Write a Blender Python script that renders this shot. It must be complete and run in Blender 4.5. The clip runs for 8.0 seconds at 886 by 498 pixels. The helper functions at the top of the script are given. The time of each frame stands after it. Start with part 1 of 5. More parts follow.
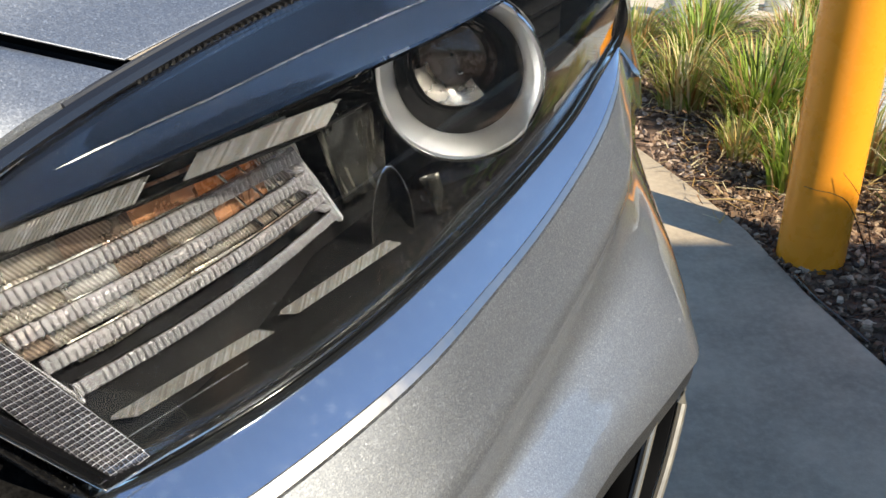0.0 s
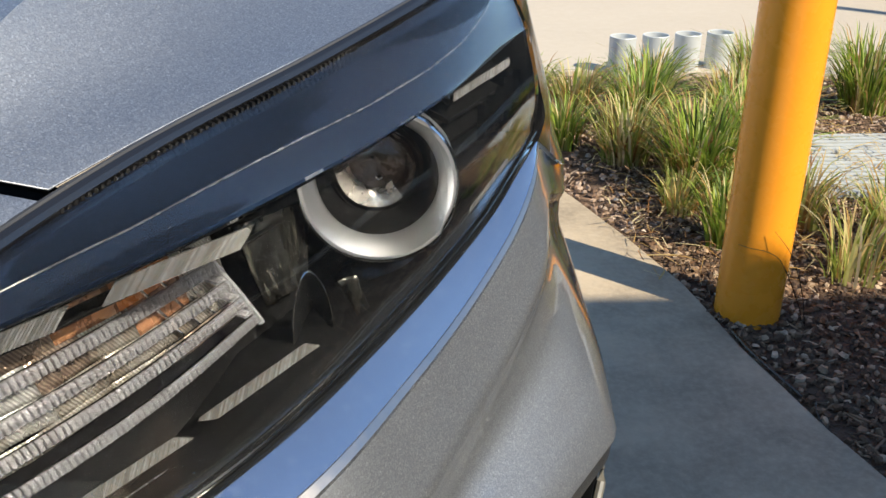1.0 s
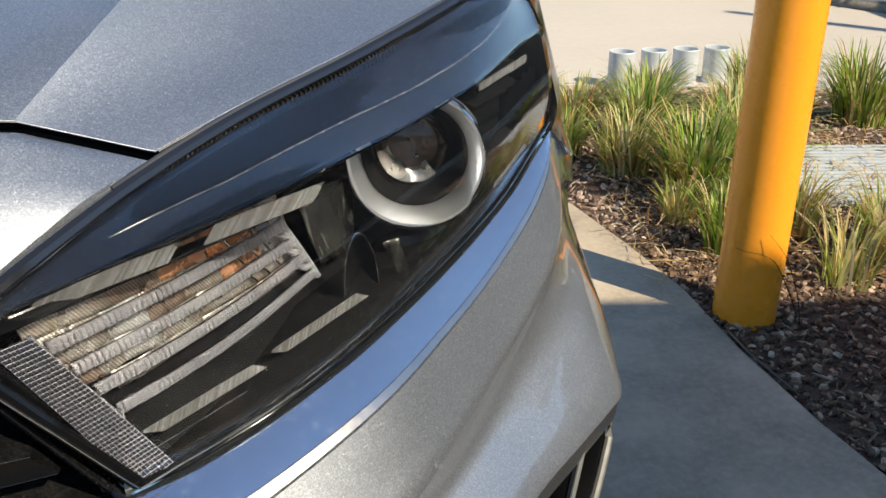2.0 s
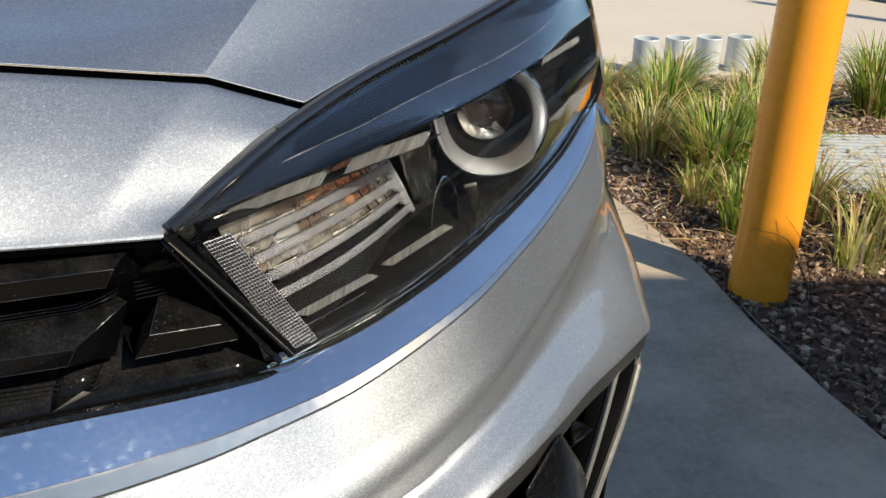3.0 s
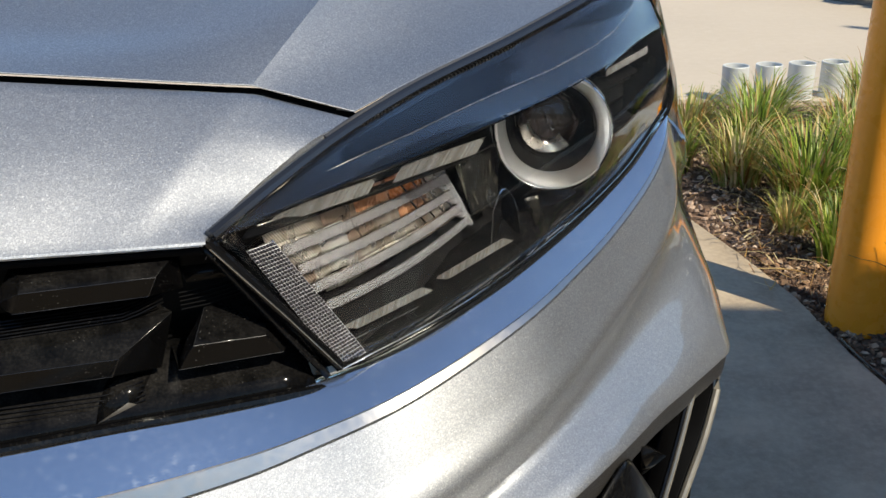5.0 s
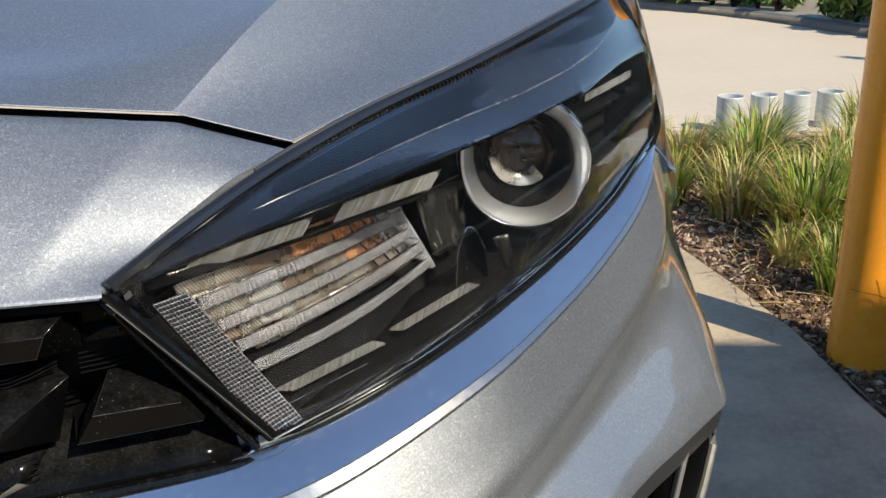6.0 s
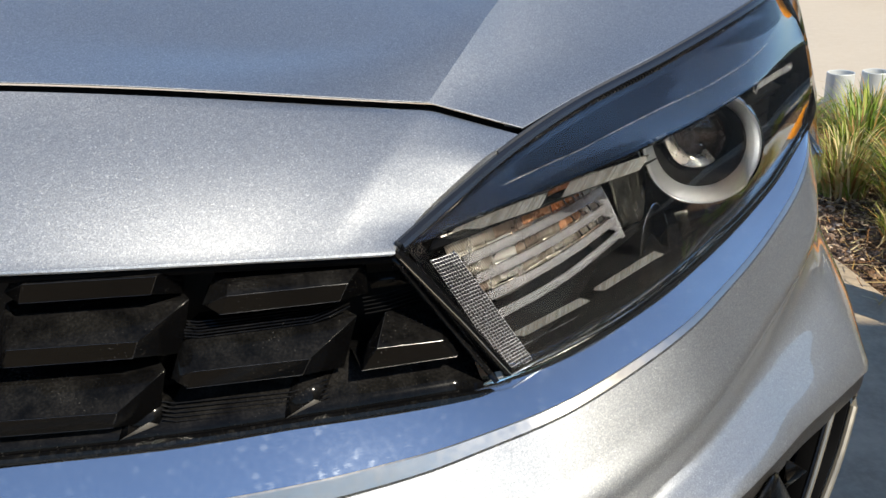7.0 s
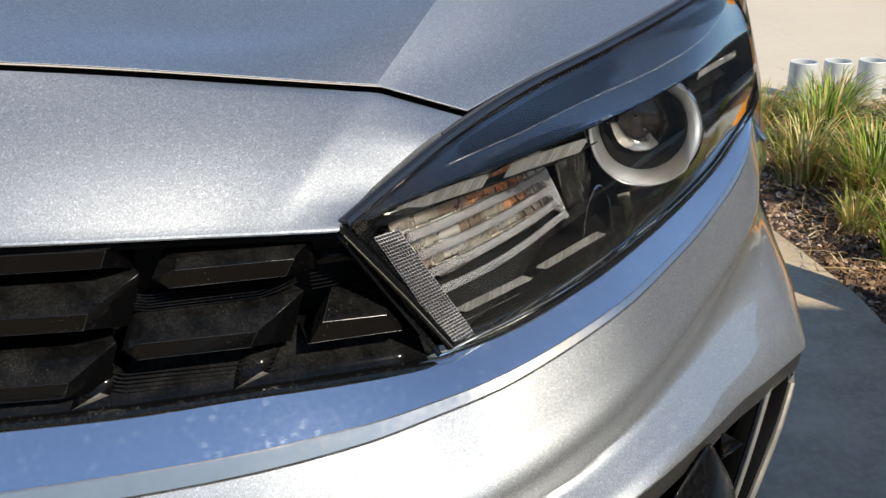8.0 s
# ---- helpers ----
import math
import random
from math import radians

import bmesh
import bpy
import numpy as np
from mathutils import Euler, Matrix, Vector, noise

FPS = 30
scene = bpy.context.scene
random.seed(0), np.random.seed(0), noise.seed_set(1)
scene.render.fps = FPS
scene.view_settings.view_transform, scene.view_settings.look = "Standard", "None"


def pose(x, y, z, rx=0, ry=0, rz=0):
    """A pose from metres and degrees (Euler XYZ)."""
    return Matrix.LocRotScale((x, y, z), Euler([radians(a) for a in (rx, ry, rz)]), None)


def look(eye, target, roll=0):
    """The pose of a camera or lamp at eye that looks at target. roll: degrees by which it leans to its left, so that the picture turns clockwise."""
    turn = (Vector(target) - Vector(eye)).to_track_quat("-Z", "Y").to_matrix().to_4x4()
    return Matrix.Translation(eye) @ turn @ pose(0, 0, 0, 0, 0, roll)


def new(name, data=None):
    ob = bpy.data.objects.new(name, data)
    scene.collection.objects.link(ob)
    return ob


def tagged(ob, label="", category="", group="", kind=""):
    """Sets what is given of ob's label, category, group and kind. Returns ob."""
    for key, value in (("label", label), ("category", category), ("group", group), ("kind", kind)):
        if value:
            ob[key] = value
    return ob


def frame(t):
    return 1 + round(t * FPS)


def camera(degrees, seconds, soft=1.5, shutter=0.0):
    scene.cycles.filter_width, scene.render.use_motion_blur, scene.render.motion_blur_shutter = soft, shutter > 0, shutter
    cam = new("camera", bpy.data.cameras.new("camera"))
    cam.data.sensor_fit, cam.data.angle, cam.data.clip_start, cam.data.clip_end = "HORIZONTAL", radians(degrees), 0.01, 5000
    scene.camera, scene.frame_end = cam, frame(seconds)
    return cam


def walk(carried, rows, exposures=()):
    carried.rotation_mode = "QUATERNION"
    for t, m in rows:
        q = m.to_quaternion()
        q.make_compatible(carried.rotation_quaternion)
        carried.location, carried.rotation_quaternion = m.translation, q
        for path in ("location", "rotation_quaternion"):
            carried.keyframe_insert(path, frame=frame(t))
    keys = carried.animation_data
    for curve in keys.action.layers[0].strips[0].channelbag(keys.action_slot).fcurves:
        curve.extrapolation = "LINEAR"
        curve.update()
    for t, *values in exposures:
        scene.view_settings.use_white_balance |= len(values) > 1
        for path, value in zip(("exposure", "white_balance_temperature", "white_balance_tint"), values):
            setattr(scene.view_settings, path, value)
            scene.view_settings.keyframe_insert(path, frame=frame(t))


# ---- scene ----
cam = camera(51.4, 8.0)
METRES, EYE, TILT, LEAN, TURN = 0.5, 0.893, -28.0, 0.8, 0.0
ROWS = [
    (0.0, 0.0000, 0.0000, 0.0000, 0.00, 0.00, 0.00),
    (0.2, 0.0146, -0.0018, 0.0084, -0.42, 0.89, 0.75),
    (0.5, 0.0251, -0.0154, 0.0331, -1.70, 1.51, 0.36),
    (1.0, 0.0331, -0.0479, 0.0493, -2.85, 2.79, 0.26),
    (2.3, -0.0400, -0.2290, -0.0369, -2.92, 3.88, 0.30),
    (2.5, -0.0634, -0.2854, -0.0351, -2.96, 2.81, -0.67),
    (2.7, -0.0695, -0.3489, -0.0454, -2.40, 2.77, -0.58),
    (3.0, -0.0876, -0.3895, -0.0807, -2.08, 2.85, -1.32),
    (3.2, -0.0898, -0.3919, -0.0906, -1.00, 3.15, -1.40),
    (3.5, -0.0866, -0.3827, -0.0861, 0.40, 3.75, -2.14),
    (3.7, -0.0672, -0.3782, -0.0971, 1.57, 4.26, -2.05),
    (4.0, -0.0532, -0.3530, -0.0994, 2.11, 4.35, -2.12),
    (4.2, -0.0619, -0.3444, -0.1130, 2.27, 4.47, -1.90),
    (5.3, -0.0296, -0.3557, -0.0988, 3.66, 5.50, -1.28),
    (5.5, -0.0063, -0.3100, -0.0706, 2.84, 6.10, -0.91),
    (5.7, 0.0201, -0.2597, -0.0687, 2.95, 6.88, -0.38),
    (6.0, -0.0126, -0.2286, -0.0790, 3.46, 7.05, -0.90),
    (6.2, -0.0647, -0.2695, -0.0969, 4.94, 7.00, -1.16),
    (6.5, -0.1236, -0.3247, -0.1001, 7.31, 6.07, -2.53),
    (6.7, -0.1377, -0.3595, -0.1029, 8.22, 5.49, -2.73),
    (7.0, -0.1357, -0.4030, -0.1026, 8.34, 4.97, -3.12),
    (7.3, -0.1270, -0.4536, -0.0945, 7.87, 3.97, -3.17),
    (7.5, -0.1258, -0.4432, -0.1107, 7.27, 4.38, -3.50),
    (8.0, -0.1030, -0.4322, -0.1120, 6.52, 4.17, -3.28),
]
walk(cam, [(t, pose(0, 0, EYE, TILT, LEAN, TURN) @ pose(METRES * x, METRES * y, METRES * z, 90 + pitch, roll, yaw)) for t, x, y, z, yaw, pitch, roll in ROWS], [(0.0, 0.84, 7350, 6), (0.5, 0.76, 7350, 6), (1.0, 0.65, 7350, 6), (2.5, 0.60, 7350, 6), (3.5, 0.41, 7350, 6), (5.5, 0.42, 7350, 6), (6.5, 0.50, 7200, 6), (7.5, 0.52, 7200, 6), (8.0, 0.52, 7200, 6)])

# ---- light ----
SUN = Vector((0.557, -0.490, 0.669)).normalized()
world = bpy.data.worlds.new("sky")
scene.world = world
world.use_nodes = True
wn = world.node_tree
sky = wn.nodes.new("ShaderNodeTexSky")
sky.sky_type = "NISHITA"
sky.sun_disc = False
sky.sun_elevation = math.asin(SUN.z)
sky.sun_rotation = math.atan2(SUN.x, SUN.y)
sky.altitude = 800
sky.air_density, sky.dust_density, sky.ozone_density = 1.0, 0.0, 6.0
background = wn.nodes["Background"]
background.inputs["Strength"].default_value = 0.15
wn.links.new(sky.outputs["Color"], background.inputs["Color"])
sun = new("sun", bpy.data.lights.new("sun", "SUN"))
sun.data.energy, sun.data.angle, sun.data.color = 4.8, radians(0.53), (1.0, 0.95, 0.87)
sun.matrix_world = look(SUN * 20, (0, 0, 0))


# ---- materials ----
class Mat:
    """A node material under construction."""

    def __init__(self, name):
        self.m = bpy.data.materials.new(name)
        self.m.use_nodes = True
        self.t = self.m.node_tree
        self.b = self.t.nodes["Principled BSDF"]
        self.co = self.t.nodes.new("ShaderNodeTexCoord").outputs["Object"]

    def node(self, kind, **values):
        n = self.t.nodes.new(kind)
        for key, value in values.items():
            n.inputs[key].default_value = value
        return n

    def link(self, a, b):
        self.t.links.new(a, b)

    def set(self, **values):
        for key, value in values.items():
            self.b.inputs[key.replace("_", " ")].default_value = value
        return self

    def noise(self, scale, detail=4.0, rough=0.55):
        n = self.node("ShaderNodeTexNoise", Scale=scale, Detail=detail, Roughness=rough)
        self.link(self.co, n.inputs["Vector"])
        return n.outputs["Fac"]

    def voronoi(self, scale):
        n = self.node("ShaderNodeTexVoronoi", Scale=scale)
        self.link(self.co, n.inputs["Vector"])
        return n

    def ramp(self, fac, stops):
        n = self.t.nodes.new("ShaderNodeValToRGB")
        e = n.color_ramp.elements
        while len(e) < len(stops):
            e.new(0.5)
        for el, (p, c) in zip(e, stops):
            el.position, el.color = p, (c if len(c) == 4 else (*c, 1)) if isinstance(c, tuple) else (c, c, c, 1)
        self.link(fac, n.inputs["Fac"])
        return n.outputs["Color"]

    def mix(self, fac, a, b, mode="MIX"):
        n = self.t.nodes.new("ShaderNodeMix")
        n.data_type, n.blend_type = "RGBA", mode
        for sock, v in ((n.inputs["Factor"], fac), (n.inputs["A"], a), (n.inputs["B"], b)):
            if isinstance(v, (int, float)):
                sock.default_value = v if sock.type == "VALUE" else (v, v, v, 1)
            elif isinstance(v, tuple):
                sock.default_value = (*v, 1)
            else:
                self.link(v, sock)
        return n.outputs["Result"]

    def color(self, c):
        self.link(c, self.b.inputs["Base Color"])
        return self

    def rough(self, fac, lo, hi):
        self.link(self.ramp(fac, [(0.3, lo), (0.7, hi)]), self.b.inputs["Roughness"])
        return self

    def bump(self, height, strength=0.3, distance=0.001, chain=None):
        n = self.node("ShaderNodeBump", Strength=strength, Distance=distance)
        self.link(height, n.inputs["Height"])
        if chain:
            self.link(chain, n.inputs["Normal"])
        self.link(n.outputs["Normal"], self.b.inputs["Normal"])
        return n.outputs["Normal"]


def paint(name):
    """Silver-grey metallic car paint: bright flakes under a clear coat, thinly dusted."""
    k = Mat(name)
    flake = k.voronoi(1750)
    fine = k.voronoi(3600)
    tone = k.ramp(flake.outputs["Color"], [(0.0, (0.262, 0.280, 0.298)), (0.60, (0.402, 0.417, 0.436)), (0.88, (0.58, 0.59, 0.605)), (1.0, (0.94, 0.94, 0.94))])
    tone = k.mix(0.35, tone, k.ramp(fine.outputs["Color"], [(0.0, (0.22, 0.22, 0.23)), (1.0, (0.58, 0.58, 0.59))]))
    grime = k.ramp(k.noise(9, 5), [(0.4, 0.0), (0.75, 0.08)])
    k.color(k.mix(grime, tone, (0.36, 0.34, 0.31)))
    k.set(Metallic=1.0, Specular_Tint=(0.55, 0.55, 0.57, 1.0), Coat_Weight=1.0, Coat_Roughness=0.02, Coat_IOR=1.5)
    n = k.node("ShaderNodeBump", Strength=0.66, Distance=0.0004)
    k.link(flake.outputs["Color"], n.inputs["Height"])
    k.link(n.outputs["Normal"], k.b.inputs["Normal"])
    k.rough(k.noise(900, 1), 0.475, 0.54)
    return k.m


def black_plastic(name, rough=0.25, dusty=0.15, tone=0.012, spec=0.5):
    k = Mat(name)
    dust = k.ramp(k.noise(300, 6, 0.7), [(0.50, 0.0), (0.72, dusty)])
    wipe = k.ramp(k.noise(14, 4), [(0.35, 0.2), (0.7, 1.0)])
    speck = k.ramp(k.voronoi(420).outputs["Distance"], [(0.10, 1.0), (0.17, 0.0)])
    speck = k.mix(1.0, speck, k.ramp(k.noise(60, 3), [(0.52, 0.0), (0.66, 0.55 if dusty > 0.02 else 0.0)]), "MULTIPLY")
    dust = k.mix(1.0, dust, speck, "ADD")
    k.color(k.mix(k.mix(1.0, dust, wipe, "MULTIPLY"), (tone, tone, tone * 1.1), (0.22, 0.20, 0.17)))
    k.rough(k.noise(40, 4), rough, rough + 0.22)
    k.bump(k.noise(900, 3), 0.08, 0.0003)
    k.set(**{"Specular_IOR_Level": spec})
    return k.m


def chrome(name, rough=0.08, tone=0.82, lines=0.0, axis=(0, 0, 1)):
    k = Mat(name)
    k.set(Metallic=1.0)
    k.color(k.mix(k.noise(25, 4), (tone, tone, tone * 0.99), (tone * 0.86, tone * 0.86, tone * 0.85)))
    k.rough(k.noise(80, 3), rough, rough + 0.12)
    if lines:
        w = k.node("ShaderNodeTexWave", Scale=lines, Distortion=0.0)
        w.bands_direction = "Z"
        k.link(k.co, w.inputs["Vector"])
        k.bump(w.outputs["Fac"], 0.5, 0.0006)
    return k.m


def clear(name, tint=(1, 1, 1), rough=0.0, ior=1.5, dusty=0.0):
    k = Mat(name)
    k.set(Base_Color=(*tint, 1), Transmission_Weight=1.0, Roughness=rough, IOR=ior)
    if dusty:
        d = k.ramp(k.noise(1500, 2, 0.6), [(0.68, 0.0), (0.76, dusty)])
        k.link(k.ramp(d, [(0.0, 1.0), (1.0, 0.0)]), k.b.inputs["Transmission Weight"])
    return k.m


def plain(name, a, b, scale=30, rough=(0.4, 0.6), metal=0.0, relief=0.2, distance=0.001):
    k = Mat(name)
    k.color(k.mix(k.noise(scale, 5), a, b))
    k.rough(k.noise(scale * 2.3, 4), *rough)
    k.set(Metallic=metal)
    if relief:
        k.bump(k.noise(scale * 6, 5), relief, distance)
    return k.m


PAINT = paint("grey_metallic_paint")
BLACK = black_plastic("gloss_black_plastic", 0.12, 0.08, 0.003, 0.20)
def dusty_plastic(name):
    """Gloss black plastic with settled dust, thickest on what faces up, and dried specks."""
    k = Mat(name)
    geo = k.t.nodes.new("ShaderNodeNewGeometry")
    split = k.t.nodes.new("ShaderNodeSeparateXYZ")
    k.link(geo.outputs["Normal"], split.inputs["Vector"])
    lie = k.ramp(split.outputs["Z"], [(0.20, 0.06), (0.80, 1.0)])
    film = k.ramp(k.noise(55, 6, 0.65), [(0.38, 0.01), (0.75, 0.13)])
    grain = k.ramp(k.noise(700, 4, 0.7), [(0.42, 0.35), (0.66, 1.0)])
    speck = k.ramp(k.voronoi(520).outputs["Distance"], [(0.05, 0.6), (0.14, 0.0)])
    speck = k.mix(1.0, speck, k.ramp(k.noise(40, 3), [(0.50, 0.0), (0.62, 1.0)]), "MULTIPLY")
    dust = k.mix(1.0, k.mix(1.0, film, grain, "MULTIPLY"), lie, "MULTIPLY")
    dust = k.mix(1.0, dust, speck, "ADD")
    k.color(k.mix(dust, (0.002, 0.002, 0.0022), (0.18, 0.168, 0.155)))
    k.link(k.ramp(dust, [(0.0, 0.10), (0.4, 0.5)]), k.b.inputs["Roughness"])
    k.set(Specular_IOR_Level=0.10)
    return k.m


GRILLE = dusty_plastic("dusty_gloss_black_plastic")
# Dusty plastic made lighter in colour for the face the sun strikes.
DUSTED_SUNLIT = plain("sunlit_dusted_plastic", (0.11, 0.10, 0.088), (0.02, 0.019, 0.018), 240, (0.5, 0.7), 0.0, 0.2)
BLACK_EDGE = black_plastic("polished_black_edge", 0.08, 0.05, 0.012, 0.4)
BLACK_SATIN = black_plastic("satin_black_plastic", 0.34, 0.04, 0.007, 0.22)
FLANGE_GREY = black_plastic("grey_satin_flange", 0.30, 0.05, 0.035, 0.5)
GLOSS_TIP = black_plastic("gloss_black_end", 0.03, 0.01, 0.012, 0.8)
HOUSING = black_plastic("lamp_housing_black", 0.05, 0.015, 0.004, 0.24)
def trim_metal(name):
    """Satin chrome trim with dried water spots and dust, its metal tinted sky-blue."""
    k = Mat(name)
    spots = k.voronoi(140)
    wobble = k.mix(0.5, k.mix(0.012, k.co, k.node("ShaderNodeTexNoise", Scale=160.0, Detail=3.0).outputs["Color"], "ADD"), k.co)
    k.link(wobble, spots.inputs["Vector"])
    disc = k.ramp(spots.outputs["Distance"], [(0.18, 1.0), (0.34, 0.0)])
    gate = k.ramp(k.noise(60, 3), [(0.34, 0.0), (0.58, 1.0)])
    spot = k.mix(1.0, k.mix(1.0, disc, gate, "MULTIPLY"), (0.40, 0.40, 0.40), "MULTIPLY")
    film = k.ramp(k.noise(260, 5, 0.7), [(0.45, 0.0), (0.75, 0.35)])
    dirt = k.mix(1.0, k.mix(0.6, spot, film, "ADD"), (0.62, 0.62, 0.62), "MULTIPLY")
    # Blue of the reflected sky is partly put into the metal's colour.
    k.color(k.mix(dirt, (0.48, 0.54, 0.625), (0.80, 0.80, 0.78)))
    k.link(k.ramp(dirt, [(0.0, 0.12), (0.5, 0.24)]), k.b.inputs["Roughness"])
    k.set(Metallic=0.95)
    return k.m


TRIM = trim_metal("satin_chrome_trim")
HOUSING_BACK = black_plastic("lamp_housing_matt", 0.55, 0.01, 0.004, 0.03)
RUBBER = black_plastic("black_rubber_seal", 0.5, 0.02, 0.006, 0.12)
CHROME = chrome("bright_chrome", 0.05)
def lined_finish(name, a, b, line, metal=0.8):
    """A moulded reflector with fine slanting lines."""
    k = Mat(name)
    wave = k.node("ShaderNodeTexWave", Scale=290.0, Distortion=0.0)
    wave.bands_direction = "DIAGONAL"
    k.link(k.co, wave.inputs["Vector"])
    tint = k.mix(k.ramp(k.noise(60, 3), [(0.40, 0.0), (0.62, 1.0)]), a, b)
    k.color(k.mix(k.ramp(wave.outputs["Fac"], [(0.40, 0.0), (0.65, 0.6)]), tint, line))
    k.rough(k.noise(120, 3), 0.22, 0.38)
    k.set(Metallic=metal)
    k.bump(wave.outputs["Fac"], 0.35, 0.0004)
    return k.m


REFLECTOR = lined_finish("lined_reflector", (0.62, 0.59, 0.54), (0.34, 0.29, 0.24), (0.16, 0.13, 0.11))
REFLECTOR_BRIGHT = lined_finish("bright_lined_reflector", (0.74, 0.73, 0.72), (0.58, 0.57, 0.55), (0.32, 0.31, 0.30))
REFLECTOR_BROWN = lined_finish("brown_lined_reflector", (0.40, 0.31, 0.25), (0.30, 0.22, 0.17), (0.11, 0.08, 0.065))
SATIN = plain("satin_silver_ring", (0.62, 0.64, 0.67), (0.54, 0.56, 0.59), 18, (0.28, 0.32), 0.97, 0.0)
LENS = clear("clear_lamp_cover", (1, 1, 1), 0.0, 1.43, 0.22)
streak_k = Mat("reflection_streak_panel")
squeeze = streak_k.t.nodes.new("ShaderNodeMapping")
squeeze.inputs["Scale"].default_value = (1.0, 1.0, 0.18)
squeeze.inputs["Rotation"].default_value = (0.3, 0.5, 0.0)
streak_k.link(streak_k.co, squeeze.inputs["Vector"])
streak_k.co = squeeze.outputs["Vector"]
# Pale streaks in the colour imitate reflections on a dark glossy surface.
streak_k.color(streak_k.ramp(streak_k.noise(210, 5), [(0.42, (0.006, 0.006, 0.006)), (0.58, (0.014, 0.0135, 0.012)), (0.74, (0.085, 0.08, 0.07))]))
streak_k.set(Metallic=0.3, Roughness=0.25, Specular_IOR_Level=0.2)
streak_k.bump(streak_k.noise(120, 4), 0.5, 0.002)
REFLECTION_STREAK = streak_k.m
BULB = clear("projector_glass", (0.95, 0.92, 0.88), 0.0, 1.28)
AMBER_DULL = plain("brown_reflector", (0.44, 0.20, 0.09), (0.24, 0.13, 0.085), 60, (0.2, 0.35), 0.5, 0.2)
AMBER = plain("amber_reflector", (0.60, 0.20, 0.05), (0.24, 0.09, 0.04), 130, (0.15, 0.35), 0.2, 0.2)
BROWN = plain("brown_bowl", (0.05, 0.028, 0.018), (0.025, 0.014, 0.010), 60, (0.15, 0.35), 0.3, 0.2)
rib_k = Mat("ribbed_bar_plastic")
rib_k.color(rib_k.mix(rib_k.noise(260, 3), (0.56, 0.56, 0.60), (0.42, 0.42, 0.46)))
rib_k.set(Transmission_Weight=0.76, Roughness=0.03, IOR=1.5)
CRYSTAL_RIB = rib_k.m
CRYSTAL_GAP_DARK = clear("refraction_dark_plastic", (0.40, 0.39, 0.41), 0.04, 1.3)
CRYSTAL_DARK = plain("prism_plastic", (0.06, 0.058, 0.07), (0.012, 0.012, 0.016), 160, (0.12, 0.22), 0.3, 0.1)
CRYSTAL_EDGE = plain("prism_edges", (0.42, 0.42, 0.46), (0.20, 0.20, 0.23), 300, (0.3, 0.4), 0.2, 0.0)
STRIP_BACK = plain("strip_back", (0.06, 0.06, 0.057), (0.035, 0.035, 0.033), 300, (0.2, 0.4), 0.3, 0.1)
CHROME_DARK = chrome("dark_chrome", 0.12, 0.55)
LINE_DARK = plain("dark_moulded_line", (0.05, 0.052, 0.056), (0.03, 0.032, 0.036), 80, (0.2, 0.35), 0.0, 0.0)
CUP = chrome("ribbed_silver_cup", 0.20, 0.80, 700)
YELLOW = plain("yellow_gloss_enamel", (1.0, 0.365, 0.03), (0.96, 0.33, 0.027), 12, (0.22, 0.34), 0.0, 0.08)
BEVEL = plain("brushed_bevel", (0.53, 0.50, 0.475), (0.43, 0.41, 0.39), 120, (0.28, 0.35), 1.0, 0.1, 0.0004)
BLADE_TRIM = plain("beige_satin_metal", (0.36, 0.33, 0.27), (0.27, 0.245, 0.205), 60, (0.3, 0.4), 0.7, 0.0)
# Bumper paint in shade: the shade is put into this darker colour.
FLANGE = plain("shaded_bumper_paint", (0.075, 0.070, 0.066), (0.045, 0.042, 0.040), 900, (0.35, 0.5), 0.6, 0.2, 0.0005)
ZINC = plain("galvanised_steel", (0.66, 0.68, 0.68), (0.50, 0.52, 0.53), 40, (0.35, 0.55), 0.25, 0.1)


def concrete(name, a, b, c, patch=1.6):
    k = Mat(name)
    base = k.mix(k.ramp(k.noise(patch, 6, 0.6), [(0.35, 0.0), (0.68, 1.0)]), a, b)
    fine = k.mix(k.ramp(k.noise(70, 6, 0.7), [(0.42, 0.0), (0.75, 0.5)]), base, c)
    pit = k.ramp(k.voronoi(55).outputs["Distance"], [(0.0, 1.0), (0.06, 0.0)])
    gate = k.ramp(k.noise(7, 2), [(0.55, 0.0), (0.7, 0.7)])
    k.color(k.mix(k.mix(1.0, pit, gate, "MULTIPLY"), fine, (0.10, 0.095, 0.09)))
    k.rough(k.noise(18, 4), 0.65, 0.9)
    k.bump(k.noise(160, 6, 0.7), 0.35, 0.002)
    return k.m


PATH = concrete("brushed_concrete_path", (0.49, 0.388, 0.272), (0.25, 0.197, 0.139), (0.58, 0.46, 0.32), 4.0)
ROAD = concrete("pale_concrete_road", (0.51, 0.435, 0.345), (0.455, 0.385, 0.305), (0.55, 0.475, 0.385), 0.5)
KERB = plain("dark_kerb", (0.17, 0.165, 0.16), (0.10, 0.10, 0.10), 8, (0.7, 0.9))
SOIL = plain("mulch_soil", (0.20, 0.115, 0.07), (0.045, 0.03, 0.02), 35, (0.8, 0.95), 0.0, 0.8, 0.01)
WALL = plain("plastered_wall", (0.30, 0.275, 0.24), (0.25, 0.23, 0.20), 3, (0.8, 0.95))
DARK_WALL = plain("charcoal_wall", (0.055, 0.05, 0.045), (0.035, 0.032, 0.03), 4, (0.7, 0.9))
FOLIAGE = plain("far_foliage", (0.035, 0.055, 0.018), (0.012, 0.02, 0.008), 0.9, (0.8, 0.95), 0.0, 0.6, 0.2)
GRATE = plain("pale_grey_grating", (0.50, 0.52, 0.52), (0.38, 0.40, 0.40), 25, (0.5, 0.7))


